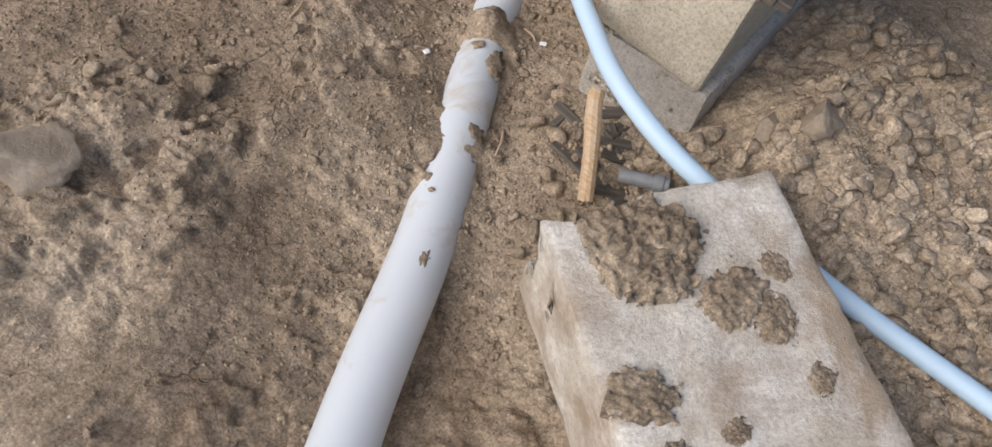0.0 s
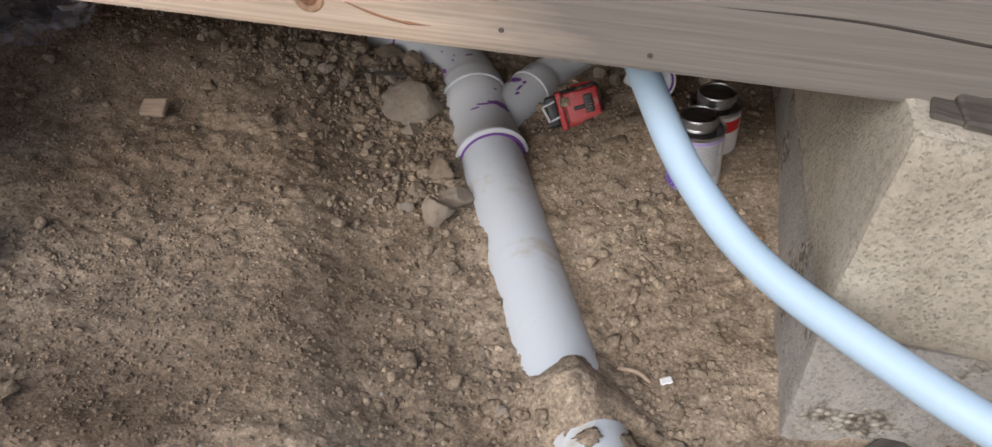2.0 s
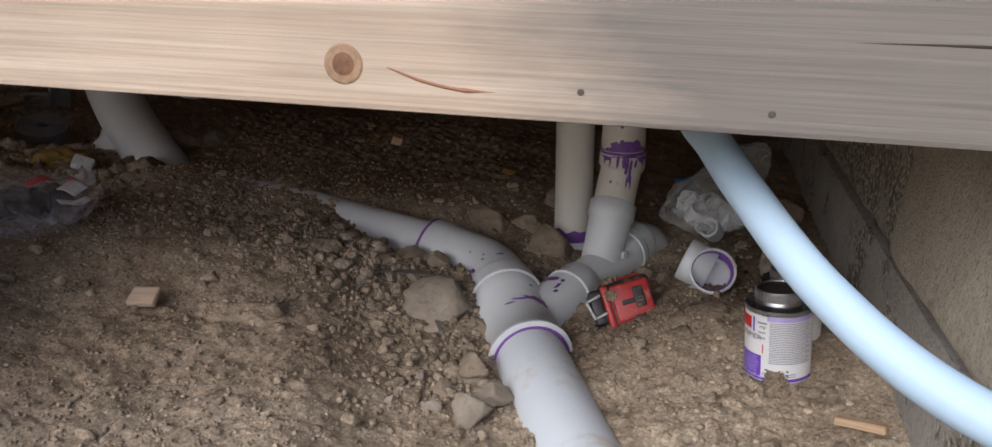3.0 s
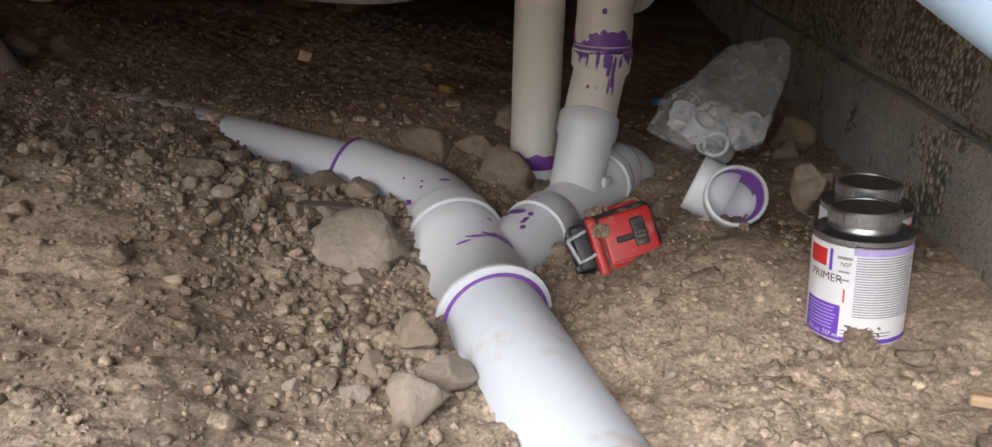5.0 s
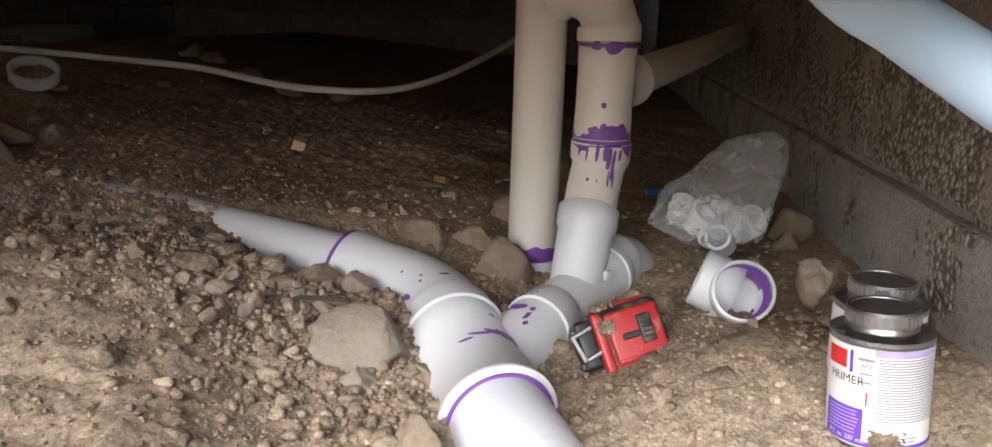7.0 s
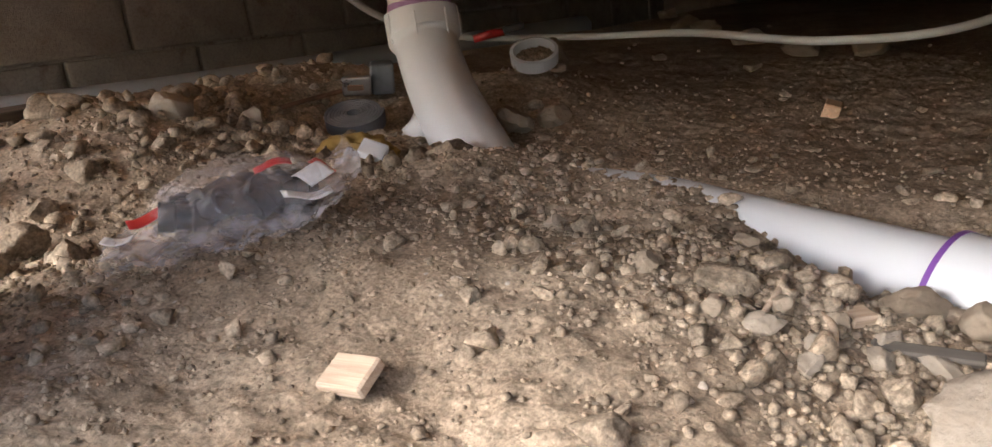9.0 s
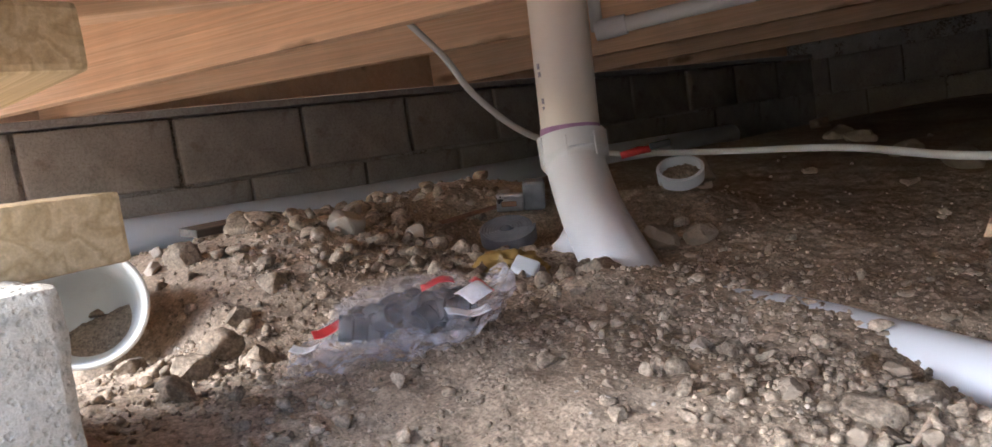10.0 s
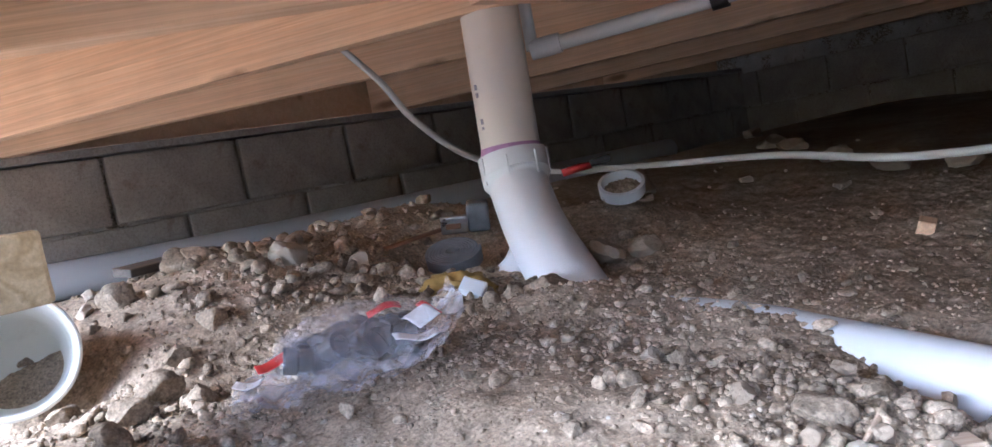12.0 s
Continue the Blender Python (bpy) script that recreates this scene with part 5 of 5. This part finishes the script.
latch = part("latch", box(0.022, 0.003, 0.004, 0.0008, 1), DULLSTEEL, bat, "bent steel clip", m=pose(-0.043, -0.0255, 0.014, 0, -14, 0))
part("arm", box(0.018, 0.003, 0.004, 0.0008, 1), DULLSTEEL, latch, m=pose(0.001, 0, -0.024))
part("bridge", box(0.0045, 0.003, 0.026, 0.0008, 1), DULLSTEEL, latch, m=pose(-0.0095, 0, -0.012))
part("mud", mud_pat(0.009, 0.003, 14), CLOD, bat, "mud smear on the shell", m=pose(-0.02, -0.029, 0.012, 90, 0, 0), smooth=True)
part("mud", mud_pat(0.012, 0.004, 15), CLOD, bat, "mud smear on the shell", m=pose(-0.016, -0.012, 0.033), smooth=True)

elbow = thing("loose_elbow", "white PVC elbow with purple primer inside lying on soil", "pipe fitting", pose(0.214, 0.137, 0.071, 62, 0, -2) @ Matrix.Scale(0.88, 4))
part("socket", lathe([(0.0285, -0.03), (0.0318, -0.028), (0.0318, 0.004), (0.0335, 0.006), (0.0335, 0.026), (0.0325, 0.0275), (0.0302, 0.0278)], 48), PVC, elbow, smooth=True)
part("bore", lathe([(0.0303, 0.0276), (0.0298, 0.024), (0.0295, 0.0), (0.0262, -0.001), (0.0258, -0.022), (0.02, -0.034), (0, -0.039)], 48), PVC, elbow, "socket bore", smooth=True)
ring = lathe([(0.0301, 0.0262), (0.0296, 0.022), (0.0293, 0.0012), (0.026, 0.0002), (0.0256, -0.004)], 64)
for v in ring.verts:
    a = math.atan2(v.co.y, v.co.x)
    if v.co.z > 0.02:
        v.co.z -= 0.006 * max(0, noise.noise(Vector((math.cos(a) * 3, math.sin(a) * 3, 4))) + 0.25)
part("primer_ring", ring, PURPLE, elbow, "purple primer inside", smooth=True)
smear = bmesh.new()
vs = []
for k in range(24):
    a = radians(20 + 190 * k / 23)
    low = -0.02 + 0.009 * noise.noise(Vector((k * 0.35, 2, 1)))
    vs.append([smear.verts.new((0.0256 * math.cos(a), 0.0256 * math.sin(a), z)) for z in (-0.003, low * 0.5, low)])
for a, b in zip(vs, vs[1:]):
    for i in range(2):
        smear.faces.new((a[i], b[i], b[i + 1], a[i + 1]))
part("primer_smear", smear, PURPLE, elbow, "smeared purple primer down the bore", smooth=True)
back = lathe([(0.026, 0.0), (0.0312, 0.0), (0.0312, 0.018), (0.0328, 0.02), (0.0328, 0.042), (0.0315, 0.044), (0.029, 0.044), (0.0285, 0.02), (0, 0.018)], 44)
part("back_socket", back, PVC, elbow, m=pose(-0.002, 0.004, -0.017, 0, -90, -22), smooth=True)
part("knuckle", sweep(spline([(0, 0, -0.016), (-0.003, 0.001, -0.024), (-0.012, 0.004, -0.026), (-0.026, 0.008, -0.02)], 6), [0.0305, 0.031] + [0.0312] * 17, 36), PVC, elbow, smooth=True)
for k in range(6):
    a = radians(60 * k + 20)
    part("rib", box(0.0014, 0.0014, 0.017, 0.0004, 1), PVC, elbow, m=pose(0.0335 * math.cos(a), 0.0335 * math.sin(a), 0.015))


# thin clear plastic
def film_material(name, tint, alpha):
    m, t, b = material(name, 0.22)
    v = coords(t)
    b.inputs["Base Color"].default_value = (*tint, 1)
    n = noise_tex(t, v, 40, 5, 0.6, 0.8)
    t.links.new(ramp(t, n, [(0.35, alpha * 0.45), (0.7, min(1.0, alpha * 1.9))]), b.inputs["Alpha"])
    bump(t, b, noise_tex(t, v, 55, 4, 0.6, 1.2), 0.7, 0.01)
    b.inputs["Specular IOR Level"].default_value = 0.7
    return m


FILM = film_material("clear_film", (0.88, 0.83, 0.88), 0.17)
FILM_FOLDED = film_material("folded_film", (0.82, 0.79, 0.83), 0.3)
FILM_MILKY = film_material("milky_film", (0.72, 0.75, 0.76), 0.24)


def crumpled_bag(sx, sy, sz, seed, crumple=0.25, n=48):
    """A closed pillow of thin film with folds and a pinched, flaring mouth."""
    bm = bmesh.new()
    bmesh.ops.create_icosphere(bm, subdivisions=5, radius=1.0)
    o = Vector((seed * 5.1, seed * 2.3, 1))
    for v in bm.verts:
        c = v.co.copy()
        r = 1 + crumple * noise.turbulence(c * 1.7 + o, 3, False) * 0.9 - crumple * 0.4
        ridge = 1 - abs(noise.noise(c * 3.2 + o * 2)) * 2
        r += crumple * 0.35 * max(0, ridge)
        c *= r
        edge = max(0.0, (abs(c.x) - 0.6))
        c.z = c.z * (1 - min(0.75, edge * 1.3)) + 0.3 * edge * noise.noise(c * 3 + o)
        if c.z < 0:
            c.z *= 0.5
        v.co = Vector((c.x * sx, c.y * sy, c.z * sz))
    return bm


def film_sheet(sx, sy, h, seed, lift=0.0, nx=70, ny=46):
    """A rumpled sheet of film over a low heap, with a flat crinkled margin and one end curling up."""
    bm = bmesh.new()
    o = Vector((seed * 4.7, seed * 1.9, 0))
    g = []
    for i in range(nx):
        row = []
        for j in range(ny):
            u, v = i / (nx - 1) * 2 - 1, j / (ny - 1) * 2 - 1
            edge = 1 + 0.14 * noise.noise(Vector((u * 2.2, v * 2.2, 3)) + o) - 0.12 * u * u * v * v
            x, y = u * sx * edge, v * sy * edge * (1 - 0.12 * u)
            r2 = (u / 0.82) ** 2 + (v / 0.78) ** 2
            z = h * max(0.0, 1 - r2) ** 0.55
            p = Vector((x * 24, y * 24, seed))
            fold = 1 - 2.2 * abs(noise.noise(p + o)) 
            fine = 1 - 2.2 * abs(noise.noise(p * 2.3 + o))
            z += 0.008 * fold + 0.0045 * fine
            z += lift * max(0.0, u - 0.62) / 0.38 + 0.4 * lift * max(0.0, v - 0.6) / 0.4 * max(0.0, u + 0.3)
            row.append(bm.verts.new((x, y, z)))
        g.append(row)
    for i in range(nx - 1):
        for j in range(ny - 1):
            bm.faces.new((g[i][j], g[i + 1][j], g[i + 1][j + 1], g[i][j + 1]))
    return bm


bag = thing("bag_of_black_fittings", "clear plastic bag of black fittings with red labels on soil", "bag", pose(-0.734, 0.01, 0.128, 4, -2, 42))
part("film", film_sheet(0.104, 0.1, 0.042, 3, 0.022), FILM, bag, "crumpled clear film", smooth=True)
part("film", film_sheet(0.108, 0.105, 0.002, 8, 0.016), FILM_FOLDED, bag, "lower sheet of the bag", m=pose(0, 0, -0.008), smooth=True)
rnd = random.Random(7)
for k in range(11):
    x, y = rnd.uniform(-0.065, 0.065), rnd.uniform(-0.04, 0.04)
    q = pose(x, y, 0.012 + rnd.uniform(-0.002, 0.004), 90 + rnd.uniform(-25, 25), rnd.uniform(-20, 20), rnd.uniform(0, 180))
    part("fitting", lathe([(0.009, -0.02), (0.0135, -0.02), (0.0135, -0.007), (0.011, -0.005), (0.011, 0.007), (0.0135, 0.009), (0.0135, 0.02), (0.009, 0.02), (0.009, -0.02)], 24), BLACK, bag, m=q)
part("black_sheet", film_sheet(0.07, 0.04, 0.02, 5), BLACK, bag, "folded black inner wrapping", m=pose(0.0, 0.0, 0.004), smooth=True)
for k, (x, y, z, w, sx, sy, mat) in enumerate([(-0.068, -0.042, 0.02, 30, 0.04, 0.017, LABELRED), (0.03, 0.012, 0.035, 20, 0.034, 0.013, LABELRED), (0.07, -0.016, 0.028, -50, 0.034, 0.026, WHITE), (0.078, -0.006, 0.0305, -52, 0.032, 0.008, LABELRED), (0.07, -0.052, 0.02, 24, 0.042, 0.013, WHITE), (-0.09, -0.066, 0.012, -10, 0.03, 0.01, WHITE)]):
    tag = box(sx, sy, 0.0008, 0, cuts=6)
    for v in tag.verts:
        v.co.z += 0.004 * math.sin(v.co.x * 110 + k)
    part("tag", tag, mat, bag, m=pose(x, y, z, 14, 4, w), smooth=True)

bag2 = thing("bag_of_white_fittings", "clear plastic bag of white fittings leaning on the wall", "bag", pose(0.215, 0.32, 0.098, 0, 0, 40))
bm = crumpled_bag(0.085, 0.07, 0.055, 6, 0.16)
for v in bm.verts:
    k = max(0.0, v.co.x)
    v.co.z += k * 1.1
    v.co.y *= 1 - 0.15 * k / 0.08
part("film", bm, FILM_MILKY, bag2, "milky clear film", smooth=True)
rnd = random.Random(9)
for k in range(16):
    q = pose(rnd.uniform(-0.055, 0.02), rnd.uniform(-0.045, 0.045), rnd.uniform(-0.012, 0.02), rnd.uniform(-80, 80), rnd.uniform(-60, 60), rnd.uniform(0, 180))
    part("fitting", lathe([(0.011, -0.013), (0.0145, -0.013), (0.0145, 0.013), (0.011, 0.013), (0.011, -0.013)], 20), PVC, bag2, m=q)
blue = obj("blue_clip", box(0.03, 0.012, 0.01, 0.003, 2), plain("blue_plastic", (0.03, 0.16, 0.4), 0.5), m=pose(0.17, 0.62, ground_z(0.17, 0.62) + 0.012, 5, 0, 15))
tagged(blue, "small blue plastic clip on soil", "clip")

bucket = thing("bucket", "white plastic bucket lying on its side on rubble", "bucket", pose(-1.178, -0.197, 0.163, 0, 80, -12) @ Matrix.Scale(0.98, 4))
part("wall", lathe([(0, -0.13), (0.058, -0.13), (0.06, -0.128), (0.074, 0.05), (0.077, 0.051), (0.077, 0.056), (0.072, 0.056), (0.070, 0.05), (0.057, -0.124), (0, -0.125)], 48), BUCKET, bucket, smooth=True)
part("rim", lathe([(0.074, 0.04), (0.078, 0.041), (0.078, 0.045), (0.074, 0.046)], 48), BUCKET, bucket)
part("inner_ring", lathe([(0.0655, 0.0), (0.0645, 0.004), (0.066, 0.009)], 48), BUCKET, bucket)

coil = thing("strap_roll", "coiled roll of grey strapping in the dug hollow", "strap roll", pose(-1.09, 0.448, 0.14, 22, 0, 48))
turns = []
for i in range(260):
    a = i * 0.17
    turns.append((0.008 + 0.00085 * a, a))
bm = bmesh.new()
prev = None
for r, a in turns:
    cur = [bm.verts.new((r * math.cos(a), r * math.sin(a), z)) for z in (-0.012, 0.012)]
    cur += [bm.verts.new(((r + 0.0042) * math.cos(a), (r + 0.0042) * math.sin(a), z)) for z in (0.0118, -0.012)]
    if prev:
        for i in range(4):
            j = (i + 1) % 4
            bm.faces.new((prev[i], prev[j], cur[j], cur[i]))
    prev = cur
part("strap", bm, GREYPLASTIC, coil)

buck = thing("cable_connector", "galvanised metal clamp with black plastic body", "clamp", pose(-1.17, 0.545, 0.185, 10, 5, 48))
part("plate", box(0.05, 0.012, 0.034, 0.005, 3), STEEL, buck, m=pose(-0.01, -0.012, 0))
part("slot", box(0.028, 0.003, 0.01, 0.001, 1), RUST, buck, m=pose(-0.012, -0.0185, -0.002))
part("body", box(0.042, 0.04, 0.055, 0.008, 3), GREYPLASTIC, buck, m=pose(0.035, 0.02, 0.005))
rod = thing("steel_rod", "thin rusty steel rod lying across rubble", "rod")
part("shaft", sweep([(-1.2, 0.3, 0.165), (-1.2, 0.42, 0.172), (-1.19, 0.54, 0.18)], [0.004] * 3, 10, True), RUST, rod)
cloth = obj("work_cloth", crumpled_bag(0.06, 0.04, 0.03, 12, 0.35), YELLOW, m=pose(-0.905, 0.285, 0.115, 10, 5, 40), smooth=True)
tagged(cloth, "crumpled mustard cloth lying in the hollow", "cloth")
scrap = obj("plastic_offcut", box(0.034, 0.024, 0.014, 0.003, 2, 3, 0.001), PVC, m=pose(-0.845, 0.265, 0.128, 40, 25, 30))
tagged(scrap, "small white plastic offcut beside the cloth", "plastic offcut")
tool = thing("red_hand_tool", "red and black hand tool lying behind the bend", "tool", pose(-1.16, 0.9, 0.232, 0, -5, 40) @ Matrix.Scale(0.5, 4))
part("handle", sweep([(-0.08, 0, 0), (0, 0, 0.005), (0.05, 0, 0.0)], [0.016, 0.018, 0.014], 16, True), RED, tool, smooth=True)
part("head", box(0.09, 0.035, 0.03, 0.006, 2), BLACK, tool, m=pose(0.09, 0, 0.01))


# ---- loose crumbs and pebbles ----
def crumbs(name, spots, mat, label, seed, sub=1):
    """Many small broken lumps in one mesh: x, y, size each."""
    rd = np.random.RandomState(seed)
    if sub == 0:
        base = np.array([(1, 0, 0), (-1, 0, 0), (0, 1, 0), (0, -1, 0), (0, 0, 1), (0, 0, -1)], float)
        tris = np.array([(0, 2, 4), (2, 1, 4), (1, 3, 4), (3, 0, 4), (2, 0, 5), (1, 2, 5), (3, 1, 5), (0, 3, 5)])
    else:
        bm = bmesh.new()
        bmesh.ops.create_icosphere(bm, subdivisions=sub, radius=1.0)
        base = np.array([v.co[:] for v in bm.verts])
        tris = np.array([[v.index for v in f.verts] for f in bm.faces])
        bm.free()
    n, nv = len(spots), len(base)
    S = np.array(spots)
    Z = lie(S[:, 0], S[:, 1])
    co = base[None] * (1 + rd.uniform(-0.12, 0.12, (n, nv, 1)))
    cut = rd.normal(size=(n, 7, 3))
    cut /= np.linalg.norm(cut, axis=2, keepdims=True)
    depth = rd.uniform(0.3, 0.66, (n, 7, 1))
    for k in range(7 if sub > 1 else 0):
        over = np.clip((co * cut[:, None, k]).sum(2) - depth[:, k], 0, None)
        co = co - over[..., None] * cut[:, None, k]
    axes = rd.uniform(0.6, 1.15, (n, 1, 3)) * np.array([1, 1, 0.8])
    co = co * axes * S[:, 2][:, None, None]
    a = rd.uniform(0, 2 * np.pi, n)
    ca, sa = np.cos(a)[:, None], np.sin(a)[:, None]
    x, y = co[..., 0] * ca - co[..., 1] * sa, co[..., 0] * sa + co[..., 1] * ca
    co = np.stack([x + S[:, 0, None], y + S[:, 1, None], co[..., 2] + (Z + S[:, 2] * 0.25)[:, None]], -1).reshape(-1, 3)
    faces = (tris[None] + (np.arange(n) * nv)[:, None, None]).reshape(-1, 3)
    me = bpy.data.meshes.new(name)
    me.vertices.add(len(co))
    me.vertices.foreach_set("co", co.ravel())
    me.loops.add(faces.size)
    me.loops.foreach_set("vertex_index", faces.ravel())
    me.polygons.add(len(faces))
    me.polygons.foreach_set("loop_start", np.arange(len(faces)) * 3)
    me.update(calc_edges=True)
    me.materials.append(mat)
    return tagged(new(name, me), label, "gravel", kind="stuff")


def scatter(n, areas, lo, hi, seed, power=2.5):
    rd = np.random.RandomState(seed)
    out = []
    w = np.array([a[4] for a in areas], float)
    w /= w.sum()
    for _ in range(n):
        x0, y0, sx, sy, _ = areas[rd.choice(len(areas), p=w)]
        x, y = rd.normal(x0, sx), rd.normal(y0, sy)
        if RW - 0.015 < x < RW + 0.3 and y > -0.42:
            continue
        if abs(0.9 * x + 0.436 * y) < 0.047 and y < 0.0:
            continue
        out.append((x, y, lo + (hi - lo) * rd.rand() ** power))
    return out


AREAS = [(-0.1, 0.0, 0.06, 0.12, 3.0), (-0.27, 0.09, 0.09, 0.07, 2.5), (-0.6, 0.2, 0.16, 0.13, 2.0), (-1.3, 0.25, 0.28, 0.28, 4.0), (0.2, 0.1, 0.12, 0.2, 1.6), (0.25, -0.33, 0.05, 0.16, 1.2),
         (0.5, -0.5, 0.08, 0.06, 1.4), (0.85, -0.35, 0.25, 0.2, 1.6), (-0.9, -0.1, 0.16, 0.1, 2.2), (0.05, -0.35, 0.06, 0.2, 1.0), (0.22, -0.46, 0.06, 0.06, 1.0), (0.33, -0.68, 0.07, 0.1, 1.2), (0.44, -0.92, 0.07, 0.1, 1.0), (-0.15, 0.2, 0.12, 0.1, 1.5), (-1.02, 0.2, 0.13, 0.12, 2.0)]
GRIT = [(-0.3, -0.85, 0.3, 0.25, 2), (0.95, -0.45, 0.25, 0.25, 2.5), (0.35, -0.75, 0.15, 0.2, 1.2), (-0.35, -0.4, 0.3, 0.16, 1.2), (-0.5, 0.15, 0.4, 0.3, 1.3)]
HEAP = [(0.9, -0.35, 0.22, 0.22, 4), (1.2, -0.5, 0.2, 0.25, 4), (0.6, -0.52, 0.06, 0.08, 1), (-1.15, 0.25, 0.18, 0.14, 2.0), (-0.05, -0.85, 0.08, 0.12, 0.25)]
WIDE = [(-0.4, -0.4, 0.5, 0.4, 2), (0.6, -0.7, 0.5, 0.35, 2), (-0.6, 0.4, 0.6, 0.5, 3), (-0.2, 0.1, 0.35, 0.35, 3)]
crumbs("soil_crumbs", scatter(17000, AREAS, 0.0012, 0.006, 1, 3.0), CLOD, "loose crumbs of brown soil", 2)
crumbs("broken_clods", scatter(2600, HEAP, 0.004, 0.026, 11, 2.4), CLOD, "angular broken clods of dug clay", 12, 2)
crumbs("soil_lumps", scatter(3000, AREAS + WIDE, 0.003, 0.014, 3, 2.8), CLOD, "broken lumps of brown soil", 4, 2)
crumbs("pebbles", scatter(700, AREAS + WIDE, 0.0015, 0.006, 5, 3.0), PALE_STONE, "pale pebbles scattered over the soil", 6, 2)
crumbs("fine_gravel", scatter(70000, GRIT, 0.0008, 0.0038, 7, 3.2), CLOD, "fine grit over the soil", 8, 0)
